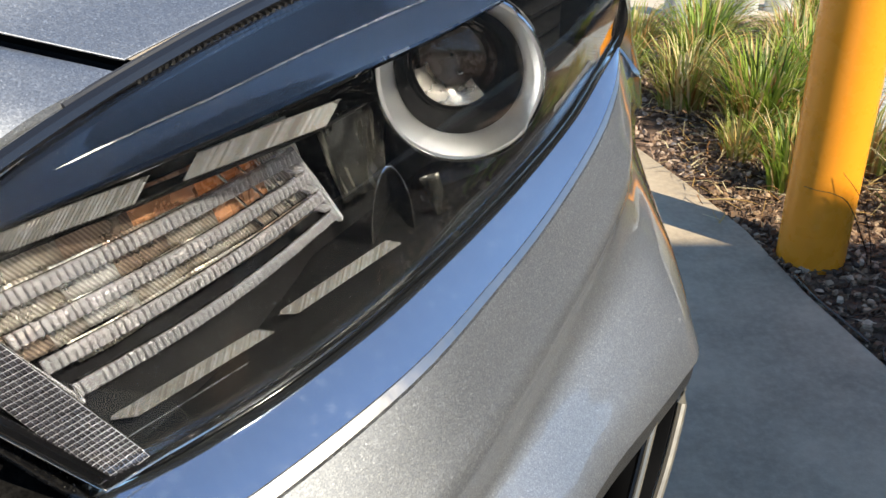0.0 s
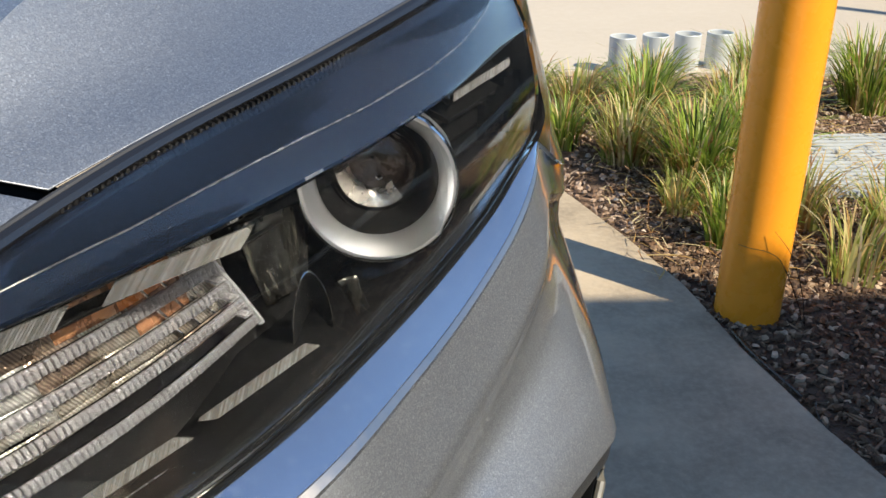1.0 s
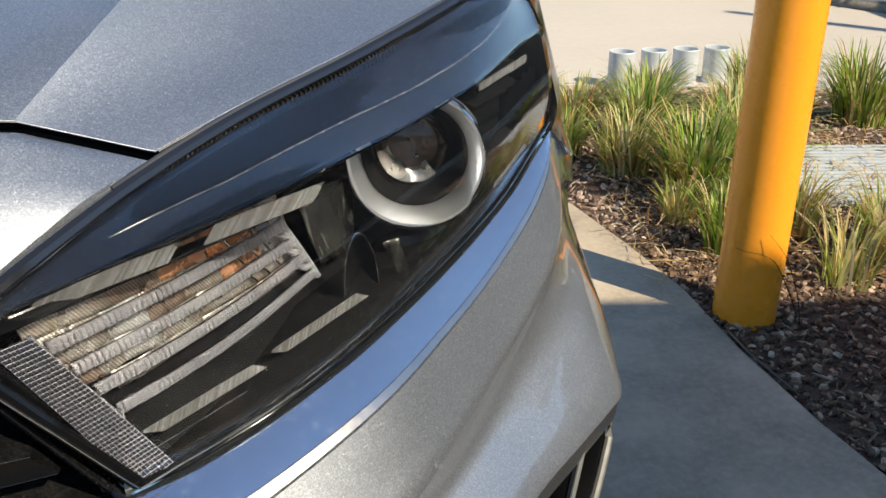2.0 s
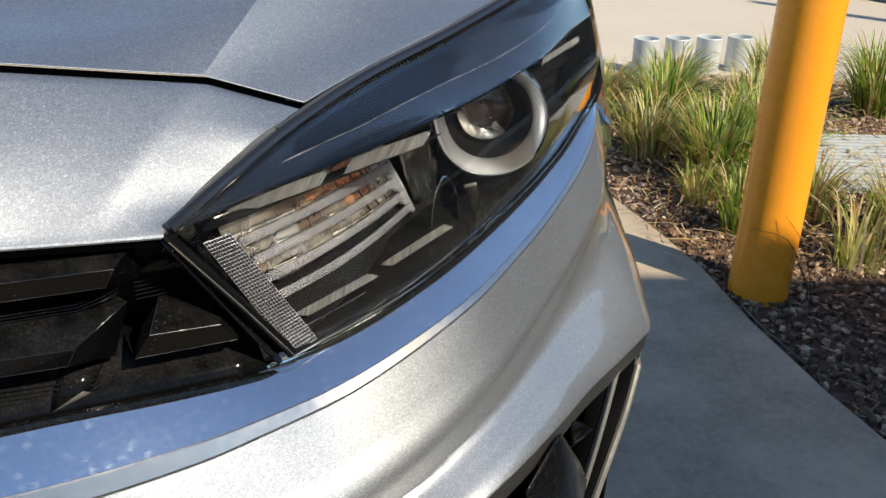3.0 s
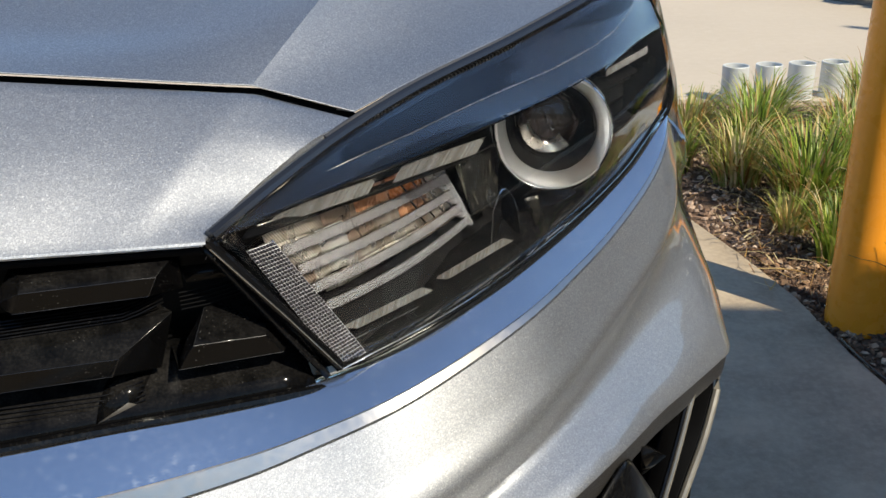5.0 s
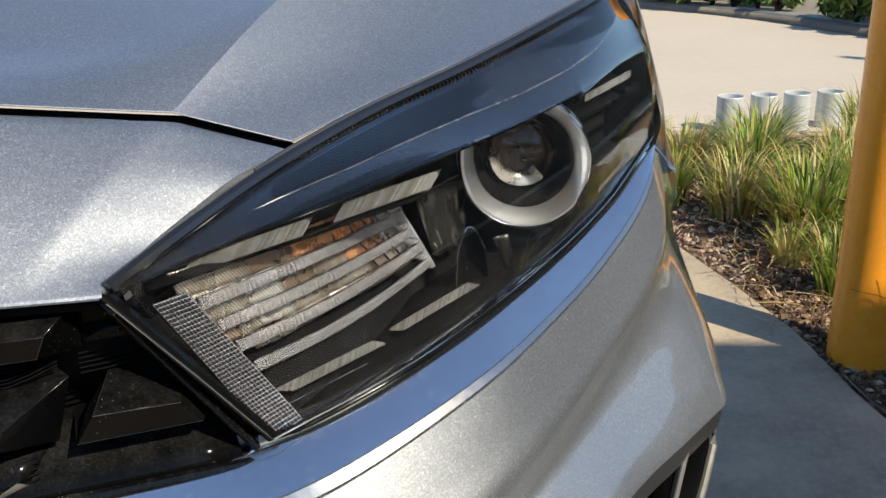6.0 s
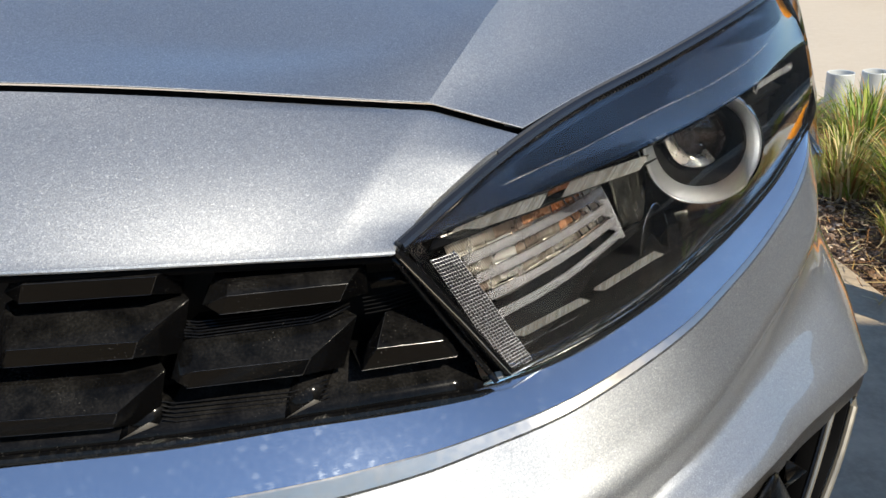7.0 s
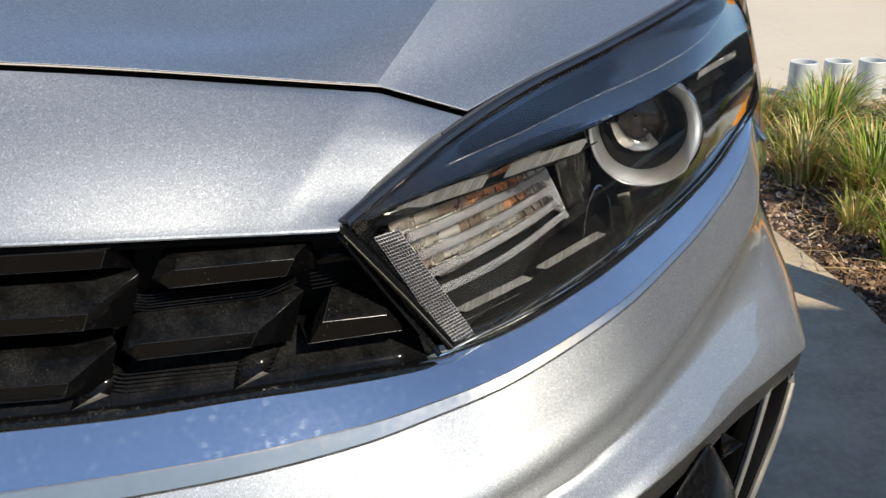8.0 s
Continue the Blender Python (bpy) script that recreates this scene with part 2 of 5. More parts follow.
def island(name, stops, rough, sheen=0.0, fine=0.0):
    """Colours chosen piece by piece within one mesh."""
    k = Mat(name)
    geo = k.t.nodes.new("ShaderNodeNewGeometry")
    c = k.ramp(geo.outputs["Random Per Island"], stops)
    if fine:
        c = k.mix(k.ramp(k.noise(fine, 4), [(0.35, 0.0), (0.7, 0.6)]), c, (0.08, 0.06, 0.045))
    k.color(c)
    k.set(Roughness=rough)
    if sheen:
        thin = k.t.nodes.new("ShaderNodeBsdfTranslucent")
        k.link(c, thin.inputs["Color"])
        both = k.node("ShaderNodeMixShader", Fac=sheen)
        k.link(k.b.outputs["BSDF"], both.inputs[1])
        k.link(thin.outputs["BSDF"], both.inputs[2])
        k.link(both.outputs["Shader"], k.t.nodes["Material Output"].inputs["Surface"])
    return k.m


STONE = island("mulch_chips", [(0.0, (0.045, 0.022, 0.011)), (0.25, (0.18, 0.093, 0.046)), (0.45, (0.09, 0.048, 0.025)), (0.68, (0.29, 0.172, 0.098)), (0.88, (0.45, 0.30, 0.185)), (1.0, (0.66, 0.48, 0.33))], 0.85, 0.0, 60)
# Lighter copy of the chips: sunlight on the far bed put into colour.
STONE_SUNLIT = island("sunlit_stone_chips", [(0.0, (0.10, 0.055, 0.035)), (0.3, (0.28, 0.17, 0.11)), (0.6, (0.44, 0.30, 0.21)), (0.85, (0.58, 0.42, 0.32)), (1.0, (0.74, 0.60, 0.48))], 0.85, 0.0, 60)
STRIP = island("frosted_clear_ribs", [(0.0, (0.055, 0.059, 0.064)), (0.5, (0.090, 0.096, 0.103)), (1.0, (0.135, 0.143, 0.152))], 0.2, 0.0, 500)
BLADE = island("grass_blades", [(0.0, (0.055, 0.085, 0.013)), (0.40, (0.19, 0.29, 0.040)), (0.70, (0.34, 0.44, 0.07)), (0.90, (0.50, 0.52, 0.13)), (1.0, (0.60, 0.47, 0.20))], 0.45, 0.4)
BLADE_DRY = island("dry_grass_blades", [(0.0, (0.14, 0.20, 0.03)), (0.55, (0.38, 0.40, 0.10)), (1.0, (0.66, 0.54, 0.26))], 0.55, 0.4)
BLADE_STRAW = island("straw_grass_blades", [(0.0, (0.30, 0.13, 0.05)), (0.35, (0.50, 0.30, 0.10)), (0.7, (0.62, 0.47, 0.22)), (1.0, (0.78, 0.66, 0.42))], 0.55, 0.4)
LEAF = island("shrub_leaves", [(0.0, (0.05, 0.10, 0.018)), (0.6, (0.11, 0.18, 0.03)), (1.0, (0.20, 0.25, 0.06))], 0.5)


# ---- geometry helpers ----
def V(*p):
    return Vector(p)


def curve(pts, n, closed=False):
    """n points, evenly spaced, on a smooth curve through pts."""
    P = [Vector(p) for p in pts]
    Q = [2 * P[0] - P[1], *P, 2 * P[-1] - P[-2]]
    fine = []
    for i in range(len(P) - 1):
        a, b, c, d = Q[i : i + 4]
        for k in range(24):
            f = k / 24
            fine.append(0.5 * (2 * b + (c - a) * f + (2 * a - 5 * b + 4 * c - d) * f**2 + (3 * b - a - 3 * c + d) * f**3))
    fine.append(P[-1])
    return even(fine, n)


def even(fine, n):
    run = [0.0]
    for a, b in zip(fine, fine[1:]):
        run.append(run[-1] + (b - a).length)
    out, j = [], 0
    for k in range(n):
        s = run[-1] * k / (n - 1)
        while j < len(fine) - 2 and run[j + 1] < s:
            j += 1
        f = (s - run[j]) / max(run[j + 1] - run[j], 1e-9)
        out.append(fine[j].lerp(fine[j + 1], min(max(f, 0), 1)))
    return out


def poly(pts, n):
    """n points, evenly spaced, on a broken line."""
    return even([Vector(p) for p in pts], n)


class Build:
    """Vertices and faces gathered for one mesh."""

    def __init__(self):
        self.v, self.f, self.smooth = [], [], []

    def quad_grid(self, rows, smooth=True, flip=False, closed=False):
        o, n = len(self.v), len(rows[0])
        for r in rows:
            self.v.extend(tuple(p) for p in r)
        for i in range(len(rows) - 1):
            for j in range(n if closed else n - 1):
                k = (j + 1) % n
                q = [o + i * n + j, o + i * n + k, o + (i + 1) * n + k, o + (i + 1) * n + j]
                self.f.append(q[::-1] if flip else q)
                self.smooth.append(smooth)
        return self

    def face(self, pts, smooth=False):
        o = len(self.v)
        self.v.extend(tuple(p) for p in pts)
        self.f.append(list(range(o, o + len(pts))))
        self.smooth.append(smooth)
        return self

    def tube(self, path, radius, sides=10, squash=1.0, caps=True):
        rows = []
        for i, p in enumerate(path):
            t = (path[min(i + 1, len(path) - 1)] - path[max(i - 1, 0)]).normalized()
            a = t.cross(Vector((0, 0, 1)) if abs(t.z) < 0.9 else Vector((1, 0, 0))).normalized()
            b = a.cross(t)
            r = radius(i / (len(path) - 1)) if callable(radius) else radius
            rows.append([p + a * (r * math.cos(math.tau * k / sides)) + b * (r * squash * math.sin(math.tau * k / sides)) for k in range(sides)])
        self.quad_grid(rows, True, False, True)
        if caps:
            self.face(rows[0][::-1])
            self.face(rows[-1])
        return self

    def ring(self, m, profile, sides=64, arc=math.tau, start=0.0):
        """A profile of (radius, height) turned round the z axis of m."""
        full = abs(arc - math.tau) < 1e-6
        n = sides if full else sides + 1
        rows = [[m @ Vector((r * math.cos(start + arc * k / sides), r * math.sin(start + arc * k / sides), h)) for k in range(n)] for r, h in profile]
        self.quad_grid(rows, True, False, full)
        return self

    def box(self, m, size, taper=0.0):
        x, y, z = (s / 2 for s in size)
        t = 1 - taper
        c = [m @ Vector(p) for p in ((-x, -y, -z), (x, -y, -z), (x, y, -z), (-x, y, -z), (-x * t, -y * t, z), (x * t, -y * t, z), (x * t, y * t, z), (-x * t, y * t, z))]
        for q in ((0, 3, 2, 1), (4, 5, 6, 7), (0, 1, 5, 4), (1, 2, 6, 5), (2, 3, 7, 6), (3, 0, 4, 7)):
            self.face([c[i] for i in q])
        return self


def loft(rails, n=48, steps=6, straight=False):
    """Rows of points over a sheet through the rails, which run side by side."""
    R = [r if len(r) == n else even(list(r), n) for r in rails]
    if straight or len(R) == 2:
        return [[a.lerp(b, k / steps) for a, b in zip(R[i], R[i + 1])] for i in range(len(R) - 1) for k in range(steps)] + [R[-1]]
    cols = [curve([r[j] for r in R], (len(R) - 1) * steps + 1) for j in range(n)]
    return [[c[i] for c in cols] for i in range(len(cols[0]))]


def part(name, build, mat, parent=None, label="", thick=0.0, bevel=0.0, sharp=26):
    me = bpy.data.meshes.new(name)
    me.from_pydata(build.v, [], build.f)
    me.polygons.foreach_set("use_smooth", build.smooth)
    me.materials.append(mat)
    bm = bmesh.new()
    bm.from_mesh(me)
    bmesh.ops.remove_doubles(bm, verts=bm.verts, dist=0.00001)
    bmesh.ops.recalc_face_normals(bm, faces=bm.faces)
    bm.to_mesh(me)
    bm.free()
    me.set_sharp_from_angle(angle=radians(sharp))
    ob = new(name, me)
    ob.parent = parent
    if thick:
        s = ob.modifiers.new("thickness", "SOLIDIFY")
        s.thickness, s.offset = abs(thick), 0 if thick > 0 else -1
    if bevel:
        b = ob.modifiers.new("edges", "BEVEL")
        b.width, b.segments, b.limit_method, b.angle_limit = bevel, 2, "ANGLE", radians(35)
        b.harden_normals = False
    if label:
        ob["label"] = label
    return ob


def thing(name, label, category, at=(0, 0, 0), group="", kind=""):
    ob = new(name)
    ob.location = at
    ob.empty_display_size = 0.05
    return tagged(ob, label, category, group, kind)


# ---- ground ----
def sheet(name, corners, z, mat, label, category, depth=0.12, kind="structure", bevel=0.0):
    """A flat slab with the given outline."""
    b = Build()
    top = [Vector((x, y, z)) for x, y in corners]
    low = [Vector((x, y, z - depth)) for x, y in corners]
    b.face(top)
    b.face(low[::-1])
    for i in range(len(top)):
        k = (i + 1) % len(top)
        b.face([top[i], low[i], low[k], top[k]])
    ob = part(name, b, mat, None, "", 0, bevel)
    return tagged(ob, label, category, "", kind)


EDGE = [(0.85, -6.0), (0.84, 0.40), (0.80, 0.95), (0.744, 1.151), (0.706, 1.312), (0.665, 1.516), (0.627, 1.78), (0.53, 2.11), (0.36, 2.60), (0.1, 3.2), (-0.15, 3.66)]
EDGE_FINE = [tuple(p[:2]) for p in curve([(x, y, 0) for x, y in EDGE], 40)]
ground = sheet("ground", [(-900, -900), (900, -900), (900, 900), (-900, 900)], -0.03, ROAD, "pale sun-bleached concrete ground reaching far off", "ground", 0.3)
path = sheet("pavement", EDGE_FINE + [(-6, 3.66), (-6, -6)], 0.0, PATH, "grey weathered concrete slab beside the planted bed", "pavement", 0.1, "structure", 0.004)
BED = EDGE_FINE + [(0.4, 3.62), (3.2, 3.40), (3.6, 0.6), (3.2, -6.0)]
bed = sheet("garden_bed", [(x + 0.003, y) for x, y in EDGE_FINE] + [(0.4, 3.60), (3.2, 3.40), (3.6, 0.6), (3.2, -6.0)], -0.012, SOIL, "dark soil bed strewn with bark and stone chips", "garden bed", 0.08)
road = sheet("road", [(-30, 3.668), (0.4, 3.66), (3.3, 3.44), (4.2, 0.0), (40, -20), (40, 60), (-30, 60)], -0.006, ROAD, "pale cream concrete driveway in full sun", "road", 0.05)


def inside(x, y, poly_xy):
    hit = False
    for (x0, y0), (x1, y1) in zip(poly_xy, poly_xy[1:] + poly_xy[:1]):
        if (y0 > y) != (y1 > y) and x < (x1 - x0) * (y - y0) / (y1 - y0) + x0:
            hit = not hit
    return hit


def chips(count, seed, area, size, z0, mat=STONE):
    """Bark and stone chips lying in the bed."""
    rng = random.Random(seed)
    b = Build()
    made = 0
    while made < count:
        x, y = rng.uniform(*area[0]), rng.uniform(*area[1])
        if not inside(x, y, BED):
            continue
        made += 1
        s = rng.uniform(*size)
        m = pose(x, y, z0 + s * rng.uniform(0.1, 0.5), rng.uniform(-25, 25), rng.uniform(-25, 25), rng.uniform(0, 360))
        n = rng.randint(5, 7)
        sx, sy, sz = s, s * rng.uniform(0.35, 0.9), s * rng.uniform(0.15, 0.5)
        if rng.random() < 0.3:
            sx, sy, sz = sx * rng.uniform(1.4, 2.6), sy * 0.35, sz * 0.5
        rim = [math.tau * (k + rng.uniform(-0.3, 0.3)) / n for k in range(n)]
        low = [m @ Vector((sx * 0.5 * math.cos(a), sy * 0.5 * math.sin(a), -sz * 0.5)) for a in rim]
        k = rng.uniform(0.55, 0.85)
        top = [m @ Vector((sx * k * 0.5 * math.cos(a), sy * k * 0.5 * math.sin(a), sz * rng.uniform(0.3, 0.6))) for a in rim]
        o = len(b.v)
        b.v.extend(tuple(p) for p in low + top)
        b.f.append([o + n + i for i in range(n)])
        b.smooth.append(False)
        for i in range(n):
            j = (i + 1) % n
            b.f.append([o + i, o + j, o + n + j, o + n + i])
            b.smooth.append(False)
    me = bpy.data.meshes.new("mulch")
    me.from_pydata(b.v, [], b.f)
    me.materials.append(mat)
    return new("mulch", me)


tagged(chips(21000, 5, ((0.6, 1.9), (0.7, 2.7)), (0.008, 0.023), -0.010), "brown and cream bark and stone chips covering the bed", "mulch", "", "stuff")
tagged(chips(12000, 6, ((0.2, 3.3), (2.0, 3.6)), (0.009, 0.024), -0.010, STONE_SUNLIT), "scattered pinkish stone chips under the grass, coloured lighter for the sun there", "mulch", "", "stuff")


def tuft(name, at, height, spread, count, seed, mat, label, lean=(0, 0)):
    """A clump of strap-leaved grass."""
    rng = random.Random(seed)
    ob = thing(name, label, "grass", at, "grass clumps in the bed")
    green, dry = Build(), Build()
    for _ in range(count):
        b = dry if rng.random() < (0.22 if mat is BLADE else 0.36) else green
        a = rng.uniform(0, math.tau)
        r = spread * 0.30 * math.sqrt(rng.random())
        base = Vector((r * math.cos(a), r * math.sin(a), -0.01))
        a += rng.uniform(-0.7, 0.7)
        h = height * rng.uniform(0.45, 1.0)
        reach = spread * rng.uniform(0.08, 0.75)
        fall = rng.uniform(0.0, 0.22) * h * (reach / spread)
        w = rng.uniform(0.0020, 0.0042)
        side = Vector((-math.sin(a), math.cos(a), 0))
        row0, row1 = [], []
        steps = 5
        for k in range(steps + 1):
            f = k / steps
            p = base + Vector((math.cos(a) * reach * f**1.7 + lean[0] * f, math.sin(a) * reach * f**1.7 + lean[1] * f, h * (1 - (1 - f) ** 1.5) - fall * f**3))
            ww = w * (1 - f**2.2) + 0.0003
            row0.append(p - side * ww)
            row1.append(p + side * ww + Vector((0, 0, 0.0008)))
        b.quad_grid([row0, row1])
    for part_name, b, leaf in (("leaves", green, mat), ("dry_leaves", dry, BLADE_STRAW)):
        me = bpy.data.meshes.new(part_name)
        me.from_pydata(b.v, [], b.f)
        me.polygons.foreach_set("use_smooth", b.smooth)
        me.materials.append(leaf)
        blades = new(part_name, me)
        blades.parent = ob
    return ob


GREEN = "green strap-leaved grass clump growing in the mulch"
PALE = "yellowing strap-leaved grass clump growing in the mulch"
TUFTS = [
    (0.84, 2.33, 0.33, 0.30, 520, BLADE, GREEN), (1.02, 2.50, 0.34, 0.28, 440, BLADE, GREEN), (0.68, 2.56, 0.27, 0.22, 260, BLADE_DRY, PALE),
    (0.80, 2.88, 0.30, 0.25, 320, BLADE, GREEN), (0.60, 2.98, 0.26, 0.20, 240, BLADE_DRY, PALE), (1.30, 3.14, 0.34, 0.28, 420, BLADE, GREEN),
    (1.12, 2.90, 0.28, 0.24, 260, BLADE_DRY, PALE), (1.66, 3.08, 0.36, 0.30, 420, BLADE, GREEN), (2.0, 3.2, 0.38, 0.28, 300, BLADE, GREEN),
    (1.02, 2.08, 0.22, 0.18, 140, BLADE_DRY, PALE), (1.20, 1.92, 0.26, 0.24, 230, BLADE_DRY, PALE), (1.28, 1.62, 0.12, 0.16, 60, BLADE, GREEN),
    (0.92, 3.22, 0.26, 0.22, 260, BLADE, GREEN), (0.74, 2.18, 0.17, 0.15, 110, BLADE_DRY, PALE), (0.45, 3.12, 0.24, 0.20, 200, BLADE, GREEN),
    (2.4, 2.9, 0.36, 0.28, 260, BLADE, GREEN), (1.42, 2.10, 0.24, 0.20, 130, BLADE_DRY, PALE), (0.90, 2.14, 0.20, 0.16, 120, BLADE, GREEN),
    (0.52, 2.72, 0.22, 0.18, 180, BLADE, GREEN), (1.50, 1.86, 0.20, 0.20, 90, BLADE_DRY, PALE),
    (0.80, 1.97, 0.25, 0.18, 190, BLADE, GREEN), (1.02, 1.78, 0.24, 0.20, 60, BLADE_DRY, PALE), (1.32, 1.76, 0.22, 0.22, 60, BLADE, GREEN), (1.14, 1.30, 0.15, 0.18, 30, BLADE, GREEN),
]
for i, (x, y, h, s, n, mat, label) in enumerate(TUFTS):
    tuft("grass_clump", (x, y, -0.01), 0.86 * h, s, n, 40 + i, mat, label)


def litter(count, seed, span):
    """Dry grass blades fallen on the mulch."""
    rng = random.Random(seed)
    b = Build()
    (x0, x1), (y0, y1) = span
    for _ in range(count):
        p = Vector((rng.uniform(x0, x1), rng.uniform(y0, y1), 0.006 + 0.018 * rng.random()))
        a, n = rng.uniform(0, math.tau), rng.uniform(0.03, 0.11)
        d = Vector((math.cos(a), math.sin(a), rng.uniform(-0.05, 0.18)))
        w = Vector((-math.sin(a), math.cos(a), 0.2)) * rng.uniform(0.0010, 0.0022)
        bow = Vector((0, 0, rng.uniform(0.0, 0.012))) + w * rng.uniform(-4, 4)
        b.quad_grid([[p - w, p + d * n * 0.5 + bow - w, p + d * n], [p + w, p + d * n * 0.5 + bow + w, p + d * n]])
    me = bpy.data.meshes.new("straw_litter")
    me.from_pydata(b.v, [], b.f)
    me.materials.append(BLADE_STRAW)
    return tagged(new("straw_litter", me), "dry straw-coloured grass blades fallen on the mulch", "straw", "", "stuff")


litter(1500, 77, ((0.55, 1.9), (1.75, 3.45)))


# ---- bollard, pipes, grating, kerb ----
def bollard(at, radius, height, label, lean=(0.0, 0.0)):
    ob = thing("bollard", label, "bollard", at)
    m = pose(0, 0, 0, lean[0], lean[1], 0)
    part("post", Build().ring(m, [(radius, -0.08), (radius, 0.3), (radius, height - 0.03)], 56), YELLOW, ob)
    part("cap", Build().ring(m, [(radius, height - 0.0295), (radius * 1.02, height - 0.027), (radius * 0.95, height - 0.008), (radius * 0.7, height), (0.001, height + 0.004)], 56), YELLOW, ob, "domed yellow cap")
    return ob


bollard((0.731, 1.640, 0), 0.066, 1.15, "yellow painted steel bollard set in the mulch beside the path")
for x in (1.10, 1.27):
    bollard((x, 8.35, 0), 0.06, 1.0, "yellow painted steel bollard behind the far kerb")

for i in range(4):
    ob = thing("steel_pipe", "open-topped galvanised steel pipe stub standing by the drive", "pipe", (0.905 + 0.138 * i, 3.62 + 0.022 * i, 0), "row of pipe stubs")
    part("shell", Build().ring(pose(0, 0, 0), [(0.052, -0.03), (0.053, 0.136), (0.0515, 0.138), (0.048, 0.136), (0.047, -0.03)], 32), ZINC, ob)

grate = thing("drain_grating", "pale grey slotted drain grating lying in the bed", "grating", (1.62, 2.50, 0.004))
for k in range(16):
    part("slat", Build().box(pose(0, -0.24 + 0.032 * k, 0, 0, 0, 0), (0.95, 0.020, 0.016)), GRATE, grate)
for k in range(9):
    part("rib", Build().box(pose(-0.46 + 0.115 * k, 0, -0.005), (0.016, 0.51, 0.012)), GRATE, grate)

kerb_line = curve([(-14, 9.3, 0), (-2, 8.8, 0), (0.4, 8.42, 0), (1.15, 8.02, 0), (1.92, 7.02, 0), (2.4, 6.0, 0), (3.4, 4.6, 0), (5.5, 2.8, 0)], 60)
rows = []
for i, p in enumerate(kerb_line):
    t = (kerb_line[min(i + 1, 59)] - kerb_line[max(i - 1, 0)]).normalized()
    o = Vector((t.y, -t.x, 0)) * -1
    rows.append([p + Vector((0, 0, -0.02)), p + Vector((0, 0, 0.045)), p + o * 0.015 + Vector((0, 0, 0.055)), p + o * 0.07 + Vector((0, 0, 0.055)), p + o * 0.08 + Vector((0, 0, -0.02))])
tagged(part("kerb", Build().quad_grid(rows, False), KERB), "dark grey kerb along the far edge of the drive", "kerb", "", "structure")
b = Build()
far = [(p.x, p.y) for p in kerb_line]
b.quad_grid([[Vector((x, y, 0.045)) for x, y in far], [Vector((x + 3 + 0.2 * abs(x), y + 14, 0.045)) for x, y in far]], False)
tagged(part("far_bed", b, ROAD, None, "", -0.1), "pale planted bed behind the far kerb", "garden bed", "", "structure")


def shrub(at, size, seed, count=900):
    """A low shrub: a few stems and many small leaves in an uneven crown."""
    rng = random.Random(seed)
    ob = thing("shrub", "low green leafy shrub in the far bed", "shrub", at, "shrubs behind the kerb")
    stems, leaves = Build(), Build()
    blobs = []
    for _ in range(7):
        a, r = rng.uniform(0, math.tau), size * rng.uniform(0.1, 0.5)
        tip = Vector((r * math.cos(a), r * math.sin(a), size * rng.uniform(0.3, 0.75)))
        stems.tube([Vector((0, 0, -0.02)), tip * 0.5 + Vector((0, 0, 0.02)), tip], lambda f: 0.012 * (1 - 0.7 * f), 5)
        blobs.append((tip, size * rng.uniform(0.18, 0.34)))
    for _ in range(count):
        c, r = rng.choice(blobs)
        d = Vector((rng.gauss(0, 1), rng.gauss(0, 1), rng.gauss(0, 0.8))).normalized() * r * rng.uniform(0.5, 1.15)
        p = c + d
        p.z = max(p.z, 0.02)
        m = Matrix.Translation(p) @ pose(0, 0, 0, rng.uniform(0, 360), rng.uniform(0, 360), rng.uniform(0, 360))
        s = rng.uniform(0.03, 0.06)
        leaves.face([m @ Vector(q) for q in ((0, -s, 0), (s * 0.35, 0, 0.004), (0, s, 0), (-s * 0.35, 0, 0.004))])
    part("stem", stems, BROWN, ob)
    me = bpy.data.meshes.new("crown")
    me.from_pydata(leaves.v, [], leaves.f)
    me.materials.append(LEAF)
    crown = new("crown", me)
    crown.parent = ob
    return ob


SHRUBS = [(1.36, 8.02, 0.24), (1.52, 7.86, 0.28), (1.68, 7.68, 0.28), (1.82, 7.52, 0.26), (1.96, 7.34, 0.26), (2.06, 7.16, 0.22), (2.40, 6.45, 0.30), (2.52, 6.24, 0.36), (2.66, 6.00, 0.36), (2.80, 5.72, 0.34), (2.34, 6.68, 0.20), (1.20, 8.4, 0.34), (0.7, 8.7, 0.36), (0.1, 8.9, 0.40), (-0.6, 9.1, 0.42), (1.75, 8.1, 0.36), (2.2, 7.6, 0.36), (2.9, 6.5, 0.45), (3.1, 5.5, 0.40)]
for i, (x, y, size) in enumerate(SHRUBS):
    shrub((x, y, 0.045), size, 300 + i)


def stick(points, radius, label):
    """A bent dry twig."""
    ob = part("twig", Build().tube(curve(points, 24), lambda f: radius * (1.0 - 0.6 * f), 6), BROWN)
    return tagged(ob, label, "twig")


stick([(0.668, 1.545, 0.004), (0.676, 1.47, 0.006), (0.694, 1.39, 0.006), (0.716, 1.315, 0.004)], 0.0042, "dark dry twig lying along the slab edge")
stick([(0.735, 1.30, 0.003), (0.722, 1.27, 0.006), (0.718, 1.235, 0.005), (0.724, 1.21, 0.003)], 0.0018, "thin curled twig on the concrete slab")
stick([(0.672, 1.590, 0.172), (0.695, 1.578, 0.168), (0.724, 1.566, 0.165), (0.751, 1.556, 0.144), (0.800, 1.560, 0.05), (0.83, 1.60, -0.008)][::-1], 0.0014, "thin dry stem leaning round the bollard")
stick([(0.728, 1.564, 0.211), (0.763, 1.550, 0.165), (0.800, 1.555, 0.08), (0.83, 1.58, -0.008)][::-1], 0.0012, "thin dry stem beside the bollard")

